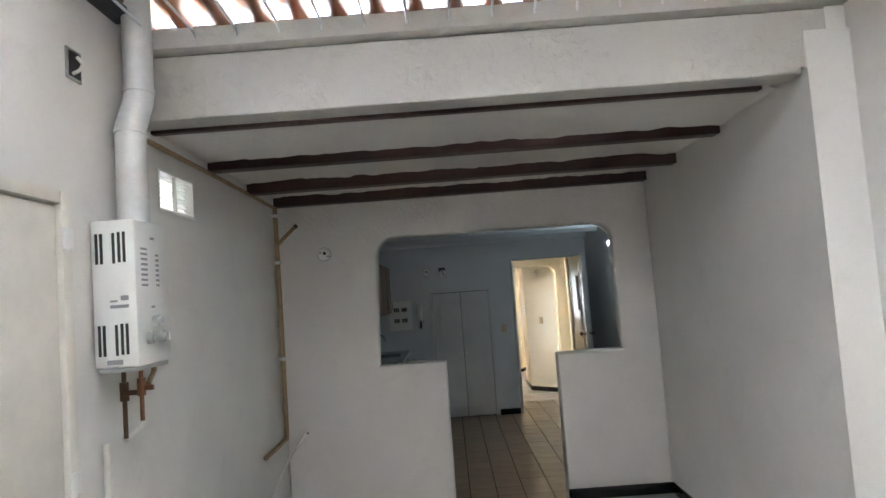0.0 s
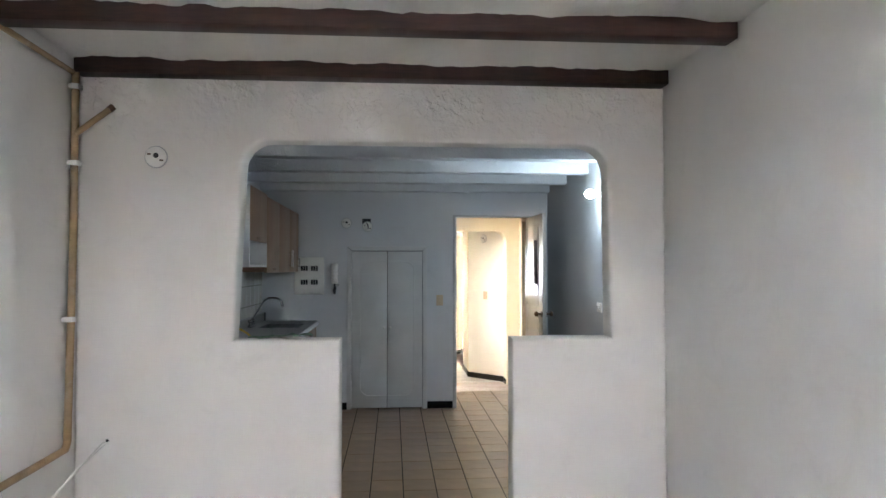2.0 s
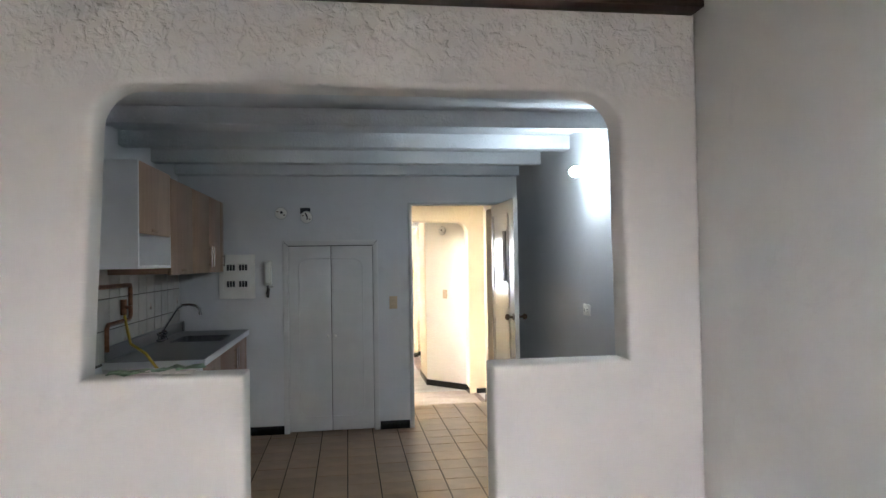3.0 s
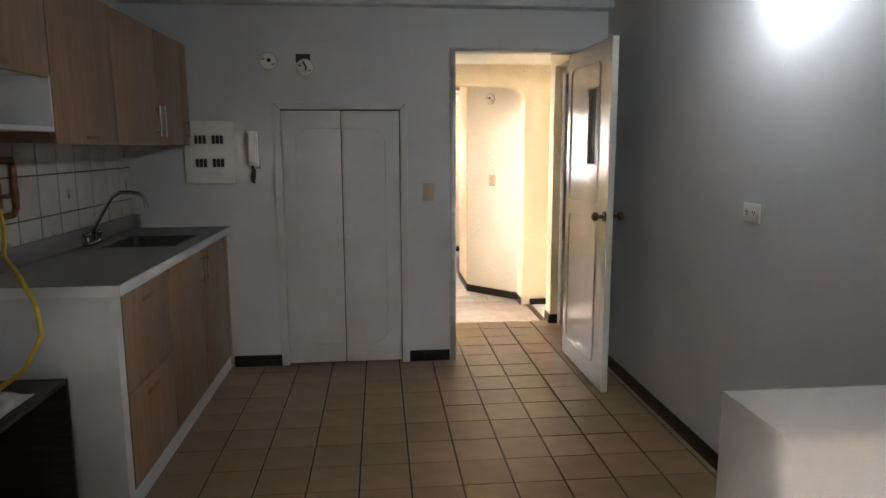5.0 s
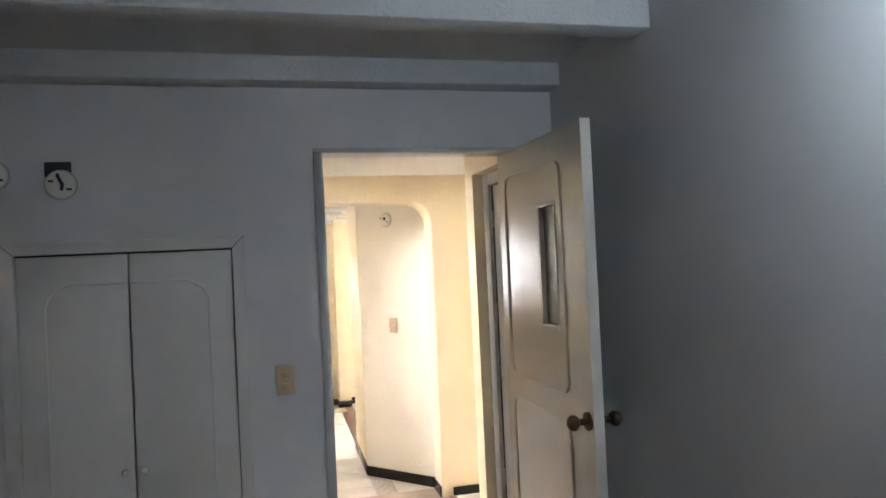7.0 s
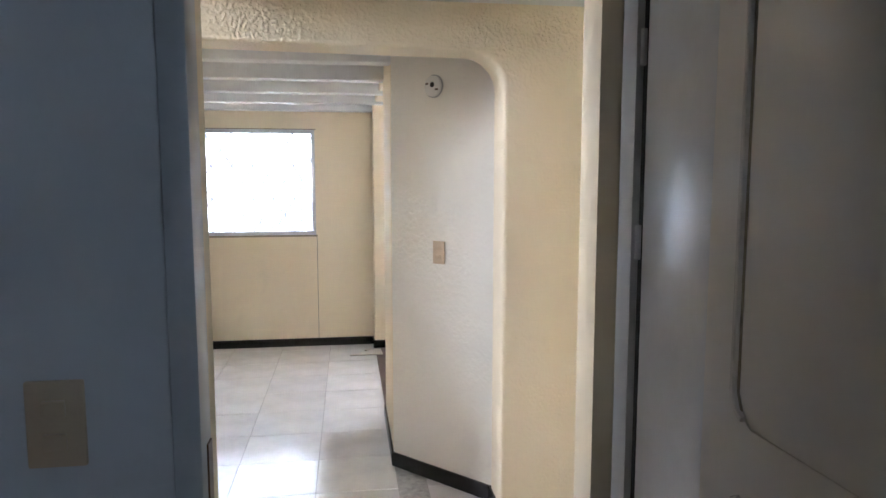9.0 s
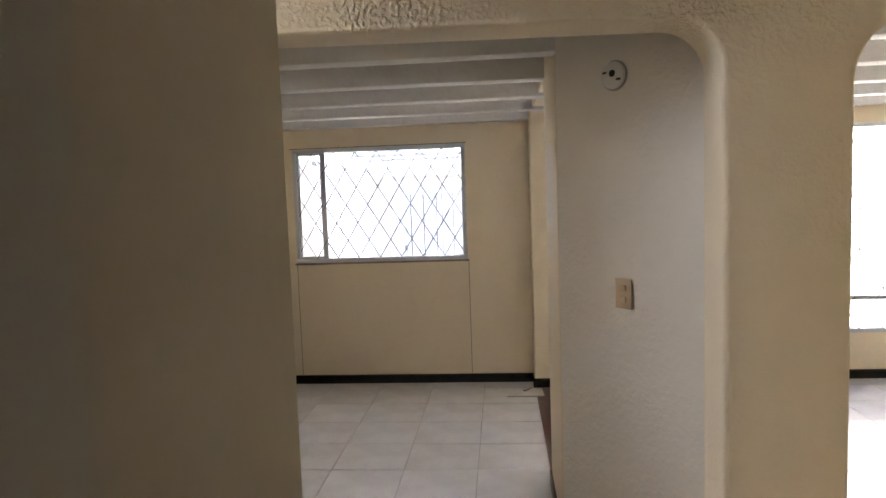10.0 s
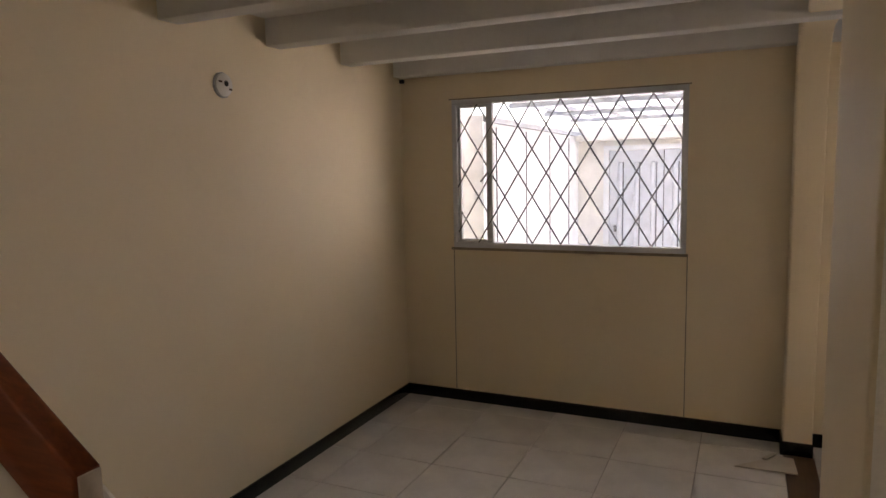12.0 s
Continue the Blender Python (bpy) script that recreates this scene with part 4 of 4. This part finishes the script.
# wall cabinets
UF = -0.60
uc = thing("wall_cabinet", "short brown wall cabinet over a white open niche", "cabinet", (0, 0, 0), "kitchen wall cabinets")
part("side_panel", box(B(), KL, UF, 7.08, 7.098, 1.50, 2.075, 0.001), MELAMINE, uc)
part("box", box(B(), KL, UF - 0.021, 7.099, 7.73, 1.70, 2.075, 0.001), MELAMINE, uc)
part("door", box(B(), UF - 0.0195, UF, 7.10, 7.728, 1.69, 2.075, 0.002), LAMINATE, uc)
part("recess_pull", box(B(), UF - 0.001, UF + 0.002, 7.33, 7.46, 1.705, 1.722, 0.001), LAMINATE_EDGE, uc)
part("niche_shelf", box(B(), KL, UF, 7.099, 7.73, 1.50, 1.518, 0.001), MELAMINE, uc)
part("niche_side", box(B(), KL, UF, 7.7135, 7.73, 1.519, 1.699, 0.001), MELAMINE, uc)
uc2 = thing("wall_cabinet", "tall brown laminate wall cabinet with bar handles", "cabinet", (0, 0, 0), "kitchen wall cabinets")
part("box", box(B(), KL, UF - 0.021, 7.732, 9.496, 1.462, 2.06, 0.001), LAMINATE_EDGE, uc2)
for y0, y1, hy in ((7.735, 8.32, 8.2), (8.325, 8.90, 8.86), (8.905, 9.36, 8.945), (9.365, 9.496, 9.40)):
    dr = part("door", box(B(), UF - 0.0195, UF, y0, y1, 1.455, 2.06, 0.002), LAMINATE, uc2)
    if hy > 8.5:
        bar_handle(dr, (UF + 0.025, hy, 1.50), (UF + 0.025, hy, 1.66 if hy < 9.2 else 1.60), (-0.026, 0, 0))
    else:
        part("recess_pull", box(B(), UF - 0.001, UF + 0.002, 8.0, 8.13, 1.475, 1.49, 0.001), LAMINATE_EDGE, dr)

# dark cabinet, cloth, gas line and hose beside the counter
dk = thing("low_cabinet", "dark brown open-fronted cabinet beside the counter", "cabinet", (-0.78, 7.28, 0))
for b in ((-0.195, 0.195, -0.34, -0.325, 0, 0.60), (-0.195, 0.195, 0.325, 0.34, 0, 0.60), (-0.195, 0.195, -0.3245, 0.3245, 0.585, 0.60), (-0.195, 0.195, -0.3245, 0.3245, 0.02, 0.035), (-0.195, -0.185, -0.3245, 0.3245, 0.036, 0.584)):
    part("panel", box(B(), *b, 0.001), DARK_WOOD, dk)
ct_ = thing("folded_cloth", "crumpled off-white cloth on the dark cabinet", "cloth", (-0.79, 7.25, 0.601))
bm = B()
pts = [[bm.verts.new((-0.17 + i * 0.02, -0.2 + j * 0.025, 0.006 + 0.07 * max(0.0, noise.noise((i * 0.33, j * 0.31, 2.0)) + 0.35) * math.sin(math.pi * i / 17) ** 0.5 * math.sin(math.pi * j / 16) ** 0.5)) for i in range(18)] for j in range(17)]
for a, b in zip(pts, pts[1:]):
    for i in range(17):
        bm.faces.new((a[i], a[i + 1], b[i + 1], b[i]))
ob = part("fabric", bm, CLOTH, ct_)
ob.modifiers.new("thick", 'SOLIDIFY').thickness = 0.004
cg = thing("copper_gas_line", "copper gas line with a valve on the tiled wall", "pipe", (KL + 0.025, 0, 0))
part("line", tube(B(), [(0, 7.0, 1.395), (0, 8.10, 1.39), (0, 8.11, 1.36), (0, 8.11, 1.19), (0, 8.08, 1.165), (0, 7.69, 1.16), (0, 7.665, 1.14), (0, 7.665, 1.0)], 0.014, 10), COPPER, cg)
part("valve", box(cyl(B(), (0, 7.97, 1.20), (0, 7.97, 1.30), 0.02, seg=14), 0.01, 0.055, 7.955, 7.985, 1.24, 1.26, 0.004), COPPER, cg)
hs = thing("gas_hose", "yellow gas hose hanging from the copper valve", "hose", (0, 0, 0))
part("hose", tube(B(), [(KL + 0.03, 7.97, 1.20), (KL + 0.05, 7.95, 1.12), (-0.86, 7.80, 1.03), (-0.72, 7.62, 0.99), (-0.62, 7.52, 0.90), (-0.60, 7.50, 0.80), (-0.66, 7.48, 0.68), (-0.74, 7.46, 0.625)], 0.009, 10), YELLOW_HOSE, hs)

# lit wall lamp
lm = thing("wall_lamp", "bare lit cold-white bulb in a wall holder", "lamp", (KR, 7.46, 2.07))
part("holder_plate", cyl(B(), (0, 0, 0), (-0.012, 0, 0), 0.05, 0.045, seg=24), PLASTIC_WHITE, lm)
part("holder", cyl(B(), (-0.012, 0, 0), (-0.098, 0, 0), 0.024, 0.021, seg=20), PLASTIC_WHITE, lm)
part("bulb", ball(B(), (-0.14, 0, 0), 0.034, (1.25, 1, 1)), BULB, lm)

# kitchen door
kd = thing("door_1", "open glossy white panelled door with a small dark pane", "door", (1.838, KY + 0.085, 0))
kd["kind"] = "structure"
kd.rotation_euler = (0, 0, radians(0.4))
# local frame: the leaf runs along -y, its visible face looks along -x
leaf = B()
W, T = 0.82, 0.036
vy0, vy1, vz0, vz1 = -0.585, -0.45, 1.335, 1.77
for b in ((-W, vy0, 0.012, 2.03), (vy1, 0.0, 0.012, 2.03), (vy0, vy1, 0.012, vz0), (vy0, vy1, vz1, 2.03)):
    box(leaf, 0, T, b[0], b[1], b[2], b[3])
lf = part("leaf", leaf, DOOR_WHITE, kd)
part("pane", box(B(), T / 2 - 0.003, T / 2 + 0.003, vy0 + 0.001, vy1 - 0.001, vz0 + 0.001, vz1 - 0.001), DARK_GLASS, lf, "small dark glass pane")
bd = B()
for b in ((vy0 - 0.012, vy1 + 0.012, vz0 - 0.012, vz0 - 0.0005), (vy0 - 0.012, vy1 + 0.012, vz1 + 0.0005, vz1 + 0.012), (vy0 - 0.012, vy0 - 0.0005, vz0, vz1), (vy1 + 0.0005, vy1 + 0.012, vz0, vz1)):
    box(bd, -0.004, -0.0003, b[0], b[1], b[2], b[3], 0.001)
part("pane_bead", bd, DOOR_WHITE, lf)
for z0, z1 in ((1.10, 1.925), (0.135, 1.0)):
    pth = [(-0.001, u, v) for u, v in notch(-0.645, -0.085, z0, z1, 0.045, "tl tr br bl")]
    for side, rad in (((5, 6, 7, 8, 9, 10), 0.0065), ((13, 14, 15, 0, 1, 2), 0.0065), ((2, 3, 4, 5), 0.0014), ((10, 11, 12, 13), 0.0014)):
        part("moulding", tube(B(), [pth[k] for k in side], rad, 8), DOOR_WHITE, lf, "raised moulding with grimy edges")
    for side in ((6, 7, 8, 9), (14, 15, 0, 1)):
        part("moulding_groove", tube(B(), [(0.0005, (pth[k][1] + 0.365) * 0.965 - 0.365, pth[k][2]) for k in side], 0.003, 6), GROOVE, lf)
for sgn, m in ((-1, BRONZE), (1, BRONZE)):
    x0 = -0.0005 if sgn < 0 else T + 0.0005
    kn = part("door_knob", cyl(B(), (x0, -0.785, 1.045), (x0 + sgn * 0.008, -0.785, 1.045), 0.03, seg=22), m, kd)
    part("stem", cyl(B(), (x0 + sgn * 0.008, -0.785, 1.045), (x0 + sgn * 0.04, -0.785, 1.045), 0.011, seg=14), m, kn)
    part("grip", ball(B(), (x0 + sgn * 0.056, -0.785, 1.045), 0.026, (0.85, 1, 1)), m, kn)
fr = B()
box(fr, DL - 0.025, DL + 0.012, KY - 0.012, KY + 0.05, 0.0, DH + 0.0, 0.003)
box(fr, DR - 0.016, DR + 0.02, KY - 0.003, KY + 0.05, 0.0, DH + 0.0, 0.003)
box(fr, DL - 0.025, DR + 0.02, KY - 0.012, KY + 0.05, DH + 0.001, DH + 0.02, 0.003)
struct("trim_4", fr, FRAME_SHADED, "grey-white metal door frame")
part("strike_plate", box(B(), DL + 0.0125, DL + 0.015, KY + 0.015, KY + 0.04, 0.98, 1.10), BRONZE, thing("lock_strike", "dark metal strike plate on the door frame", "lock plate", (0, 0, 0)))

# hall side door
hd = thing("door_2", "closed grey-white hall door in a metal frame", "door", (2.03, 10.0, 0))
hd["kind"] = "structure"
fr = B()
box(fr, -0.022, 0.06, 0.265, 0.355, 0.0, 2.04, 0.003)
box(fr, -0.022, 0.06, -0.36, -0.28, 0.0, 2.04, 0.003)
box(fr, -0.022, 0.06, -0.2795, 0.2645, 1.98, 2.04, 0.003)
part("frame", fr, FRAME_SHADED, hd)
part("leaf", box(B(), 0.0, 0.04, -0.275, 0.245, 0.01, 1.975, 0.002), FRAME_SHADED, hd)
part("gap", box(B(), -0.002, 0.03, 0.246, 0.264, 0.01, 1.975), DARK_SLOT, hd)
for z in (0.35, 1.25, 1.75):
    part("hinge", cyl(B(), (-0.008, 0.252, z), (-0.008, 0.252, z + 0.09), 0.008, seg=10), FRAME_SHADED, hd)

# ---- living room things ----
rl = thing("handrail", "red-brown varnished wooden handrail on the parapet", "handrail", (0.455, 11.405, 1.05))
part("board", slab(B(), [(0.004, -0.006), (0.004, -0.105), (-0.018, -0.118), (-0.626, 0.322), (-0.639, 0.332), (-0.647, 0.432), (-0.60, 0.432)], "y", -0.022, 0.022, 0.006), RAIL_WOOD, rl)
part("end_cap", box(B(), 0.0045, 0.009, -0.018, 0.018, -0.104, -0.008, 0.002), RAIL_END, rl, "pale worn end of the rail")
for x in (-0.10, -0.50):
    part("bracket", cyl(B(), (x, 0.0, -0.144 - 0.727 * x), (x, 0.0, rake(0.455 + x) + 0.028 - 1.05), 0.006, seg=10), PLASTIC_WHITE, rl)
# smooth capping: a sloping top rounded towards the stair
cap = B()
ends = []
for x in (-0.2575, 0.456):
    z = rake(x)
    ends.append([cap.verts.new(p) for p in ((x, PY0 - 0.004, z - 0.004), (x, PY0 + 0.004, z + 0.014), (x, PY0 + 0.02, z + 0.026), (x, PY1 - 0.01, z + 0.032), (x, PY1 + 0.003, z + 0.02), (x, PY1 + 0.003, z - 0.004))])
for i in range(6):
    cap.faces.new((ends[0][i], ends[0][(i + 1) % 6], ends[1][(i + 1) % 6], ends[1][i]))
cap.faces.new(ends[0])
cap.faces.new(ends[1])
struct("trim_5", cap, PALE, "smooth pale capping on the stair parapet")
struct("trim_6", box(B(), 0.4525, 0.4585, PY0 - 0.003, PY1 + 0.003, FZ, rake(0.455) + 0.012, 0.002), PALE, "smooth pale end face of the parapet")
struct("trim_19", box(B(), LL + 0.002, LL + 0.03, LY - 0.03, LY - 0.002, 2.03, 2.055, 0.004), DARK_SLOT, "small dark hole in the ceiling corner")


def barred_window(name, x0, x1, z0, z1, label, mullion, cross, rows_=3, transom=None):
    e = thing(name, label, "window", (0, LY, 0))
    e["kind"] = "structure"
    fm = B()
    t = 0.034
    for b in ((x0, x1, z1 - t, z1), (x0, x1, z0, z0 + t), (x0, x0 + t, z0 + t, z1 - t), (x1 - t, x1, z0 + t, z1 - t)):
        box(fm, b[0] + 0.001, b[1] - 0.001, -0.012, 0.05, b[2], b[3], 0.003)
    part("window_frame", fm, ALU, e)
    if transom:
        part("transom", box(B(), x0 + t, x1 - t, 0.0, 0.045, transom - 0.018, transom + 0.018, 0.003), ALU, e)
    part("mullion", box(B(), mullion - 0.02, mullion + 0.02, 0.0, 0.045, z0 + t, z1 - t, 0.003), ALU, e)
    sash = B()
    for b in ((x0 + t, mullion - 0.02, z1 - t - 0.02, z1 - t), (x0 + t, mullion - 0.02, z0 + t, z0 + t + 0.02), (x0 + t, x0 + t + 0.02, z0 + t + 0.02, z1 - t - 0.02)):
        box(sash, b[0] + 0.001, b[1] - 0.001, 0.005, 0.035, b[2], b[3], 0.002)
    part("sash", sash, ALU, e)
    for a, b in ((x0 + t, mullion - 0.02), (mullion + 0.02, x1 - t)):
        g = part("pane", box(B(), a, b, 0.022, 0.026, z0 + t, z1 - t), GLASS, e)
        g.visible_shadow = False
    lt = part("latch", tube(B(), [(mullion - 0.005, -0.012, (z0 + z1) / 2 + 0.01), (mullion - 0.05, -0.03, (z0 + z1) / 2 - 0.05)], 0.007, 8), GRILLE, e)
    # diamond bars
    pz = (z1 - z0 - 2 * t) / rows_
    px, lo, hi = 0.1805, z0 + t, z1 - t
    k = px / pz
    span = (hi - lo) * k
    for s in (1, -1):
        i = -12
        while i < 24:
            base = cross + i * px
            i += 1
            pts = []
            for z in (lo, hi):
                x = base + s * k * (z - lo)
                xc = min(max(x, x0 + 0.03), x1 - 0.03)
                pts.append((xc, lo + (xc - base) / (s * k)))
            if abs(pts[0][1] - pts[1][1]) < 0.03 or min(pts[0][1], pts[1][1]) < lo - 0.001 or max(pts[0][1], pts[1][1]) > hi + 0.001:
                continue
            part("grille_bar", tube(B(), [(p[0], 0.004 if s > 0 else 0.012, p[1]) for p in pts], 0.0053, 6), GRILLE, e)
    return e


barred_window("window_1", -0.47, 0.978, 0.945, 1.90, "white metal window with a diamond grille", -0.218, 0.244)
barred_window("window_2", 2.40, 4.75, 0.275, 1.93, "tall white metal window with a diamond grille", 2.75, 3.0, 5, 0.553)
for n, x in enumerate((-0.472, 0.986)):
    struct("trim_%d" % (n + 7), box(B(), x - 0.0025, x + 0.0025, LY - 0.0025, LY, FZ + 0.076, 0.944), GROOVE, "thin dark seam below the window")
struct("trim_9", box(B(), -0.49, 0.99, LY - 0.006, LY - 0.0005, 0.928, 0.9445, 0.001), GROOVE, "dark joint under the window frame")
struct("trim_10", box(B(), -0.49, 0.99, LY - 0.006, LY - 0.0005, 1.9005, 1.908, 0.001), GROOVE, "dark joint over the window frame")
cb_ = thing("cardboard_piece", "flat pale piece of cardboard on the tiles", "cardboard", (1.42, 14.49, FZ + 0.006))
part("sheet", slab(B(), [(-0.15, -0.10), (0.14, -0.09), (0.13, 0.10), (0.03, 0.11), (-0.02, 0.03)], "z", 0.0, 0.006), CARD, cb_)
part("edge_tear", slab(B(), [(-0.02, 0.032), (0.03, 0.112), (0.05, 0.11), (0.0, 0.02)], "z", 0.007, 0.016), CARD, cb_)
struct("trim_11", box(B(), PX + 0.005, PX + 0.15, 12.882, 14.647, FZ - 0.003, FZ + 0.004), BROWN_STRIP, "brown wooden threshold under the side arch")
struct("trim_12", box(B(), 1.985, 2.035, STEP + 0.003, AY1, FZ - 0.003, FZ + 0.006), BROWN_STRIP, "brown wooden strip in the hall floor")

# ---- yard outside the windows ----
YARD_SEAM_SHADE = surface("dark_seams_and_rib_shade", (0.10, 0.11, 0.125), 0.5, 0.25, 12.0)
YARD_RAIL = surface("pale_grey_roof_bar", (0.36, 0.39, 0.43), 0.5, 0.2, 12.0)
YARD_STEEL = surface("pale_blue_grey_sheet_metal", (0.46, 0.50, 0.56), 0.45, 0.15, 7.0)
YARD_SHEET = translucent("white_translucent_sheet", (0.88, 0.93, 0.97), 0.5)
struct("ground", box(B(), -80, 80, -80, 140, -0.45, -0.26), CONCRETE, "grey cement ground outside")
struct("wall_23", box(B(), -0.62, -0.45, LY + 0.5, 18.3, -0.12, 1.84), YARD_WHITE, "pale panelled yard wall")
struct("wall_24", box(B(), -0.62, 6.0, 18.3, 18.45, -0.12, 1.89), YARD_CREAM, "cream yard wall with a metal door")
struct("wall_35", box(B(), 2.2, 9.0, 18.46, 18.6, -0.12, 4.2), YARD_CREAM, "tall cream house wall beyond the yard")
struct("trim_18", box(B(), -0.4495, -0.41, 15.34, 18.29, 1.79, 1.83), YARD_RAIL, "grey top rail of the yard panels")
yd = thing("yard_door", "pale metal yard door with a glazed upper half", "door", (0.3, 18.3, -0.12))
part("door_frame", slab(B(), [(-0.46, 0), (-0.40, 0), (-0.40, 1.75), (0.75, 1.75), (0.75, 0), (0.81, 0), (0.81, 1.80), (-0.46, 1.80)], "y", -0.04, 0.0), YARD_WHITE, yd)
for x0, x1 in ((-0.395, 0.17), (0.18, 0.745)):
    leaf_y = part("door_leaf", box(B(), x0, x1, -0.03, -0.002, 0.01, 1.745), YARD_STEEL, yd, "pale blue-grey sheet metal leaf")
    for k in range(3):
        xr = x0 + 0.09 + k * 0.175
        part("pressed_rib", box(B(), xr, xr + 0.05, -0.05, -0.0305, 0.12, 1.62, 0.01), YARD_STEEL, leaf_y)
        part("painted_rib_shade", box(B(), xr + 0.0505, xr + 0.062, -0.034, -0.0305, 0.12, 1.62), YARD_SEAM_SHADE, leaf_y)
part("door_gap", box(B(), 0.171, 0.179, -0.028, -0.003, 0.01, 1.745), YARD_SEAM_SHADE, yd)
part("padlock", box(B(), -0.345, -0.315, -0.062, -0.031, 0.86, 0.93, 0.006), GRILLE, yd)
struct("trim_22", box(B(), -0.44, 2.0, 18.12, 18.299, 1.74, 1.80, 0.004), YARD_CREAM, "cream ledge over the yard door")
struct("pavement", box(B(), -0.62, 8.0, LY + 0.14, 18.45, -0.25, -0.12), YARD_CREAM, "pale yard floor, lightened to bounce daylight indoors")
yr = thing("yard_roof", "translucent roof sheets over the yard", "roof", (0, 0, 2.0))
for k in range(3):
    part("roof_panel", box(B(), -0.62 + k * 0.85, 0.226 + k * 0.85, 15.0, 18.4, 0.0, 0.006), YARD_SHEET, yr)
for k in range(13):
    x = -0.4 + k * 0.225
    e = thing("yard_rafter", "thin grey metal roof rafter over the yard", "rafter", (x, 16.6, 1.978), "yard rafters")
    part("bar", box(B(), -0.012, 0.012, -1.5, 1.68, -0.014, 0.02), YARD_RAIL, e)
for k in range(3):
    e = thing("yard_purlin", "grey metal purlin under the yard roof", "purlin", (1.0, 15.9 + k * 1.0, 1.937), "yard purlins")
    part("bar", box(B(), -1.44, 1.5, -0.02, 0.02, -0.01, 0.026), YARD_RAIL, e)
for k in range(4):
    struct("trim_%d" % (13 + k), box(B(), -0.4495, -0.445, 15.6 + k * 0.75, 15.615 + k * 0.75, -0.1, 1.765), YARD_SEAM_SHADE, "upright seam of the yard panels")

# ---- tiles ----
def tile_mesh(w, d, t, mat, bevel=0.0025):
    bm = B()
    box(bm, -w / 2, w / 2, -d / 2, d / 2, -t, 0.0)
    for v in bm.verts:
        if v.co.z > -0.001:
            v.co.x -= math.copysign(bevel * 0.4, v.co.x)
            v.co.y -= math.copysign(bevel * 0.4, v.co.y)
    me = bpy.data.meshes.new("tile")
    bm.to_mesh(me)
    bm.free()
    me.materials.append(mat)
    return me


def lay(parent, x0, x1, y0, y1, z, pitch, joint, mat, px=0.0, py=0.0, blocked=(), rnd=None, cross=None, deep=None):
    """Tiles clipped to a rectangle, one object each."""
    rnd = rnd or random.Random(5)
    cross = joint if cross is None else cross
    deep = deep or pitch
    cache = {}
    i0, i1 = math.floor((x0 - px) / pitch), math.ceil((x1 - px) / pitch)
    j0, j1 = math.floor((y0 - py) / deep), math.ceil((y1 - py) / deep)
    for i in range(i0, i1):
        for j in range(j0, j1):
            a, b = max(x0, px + i * pitch) + joint / 2, min(x1, px + (i + 1) * pitch) - joint / 2
            c, d = max(y0, py + j * deep) + cross / 2, min(y1, py + (j + 1) * deep) - cross / 2
            if b - a < 0.02 or d - c < 0.02:
                continue
            if any(p <= a and b <= q and r <= c and d <= s for p, q, r, s in blocked):
                continue
            key = (round(b - a, 3), round(d - c, 3))
            if key not in cache:
                cache[key] = tile_mesh(b - a, d - c, 0.008, mat)
            ob = new("tile", cache[key])
            ob.location = ((a + b) / 2, (c + d) / 2, z + rnd.uniform(-0.0008, 0.0008))
            ob.rotation_euler = (rnd.uniform(-0.002, 0.002), rnd.uniform(-0.002, 0.002), rnd.uniform(-0.002, 0.002))
            ob.parent = parent


fk, fl_ = bpy.data.objects["floor_2"], bpy.data.objects["floor_3"]
lay(fk, KL, KR, HW0 + 0.002, STEP, 0.0, 0.2228, 0.007, FLOOR_TILE, 0.688, 9.36, ((KL - 1, -0.42, 7.6, 9.6), (KL - 1, 0.95, 9.6, 10.6), (1.96, 3, 9.6, 10.6)), cross=0.003)
lay(fl_, 2.036, 4.75, STEP, AY1 - 0.01, FZ, 0.43, 0.003, LIVING_TILE, 1.09, 13.447, deep=0.405)
lay(fl_, LL, 0.428, PY1 + 0.004, AY1 - 0.012, FZ, 0.43, 0.003, LIVING_TILE, 1.09, 13.447, deep=0.405)
lay(fl_, LL, PX + 0.004, AY1 - 0.01, LY, FZ, 0.43, 0.003, LIVING_TILE, 1.09, 13.447, deep=0.405)
lay(fl_, PX + 0.151, 4.75, AY1 - 0.01, LY, FZ, 0.43, 0.003, LIVING_TILE, 1.09, 13.447, deep=0.405)

# wall tiles behind the counter
bt = struct("trim_30", box(B(), KL, KL + 0.003, 7.0, 9.495, 0.92, 1.50), GROUT_DARK, "cream wall tiles with dark joints over the counter")
rt = random.Random(3)
tm = tile_mesh(0.187, 0.187, 0.006, WALL_TILE)
tc_ = 0
for i in range(13):
    for j in range(3):
        y, z = 7.09 + i * 0.192, 1.03 + j * 0.192
        if y > 9.42:
            continue
        ob = new("tile", tm)
        ob.matrix_world = pose(KL + 0.0085, y, z, 0, 90, 0)
        ob.parent = bt
        if rt.random() < 0.16:
            mo = finish("motif", cyl(ball(B(), (0.0, 0.0, 0.0), 0.022, (0.03, 1, 1), 10), (0.0, 0, -0.03), (0.0, 0, -0.01), 0.006, seg=6), WALL_TILE_DECOR)
            mo.location = (KL + 0.0092, y, z)
            mo.parent = bt
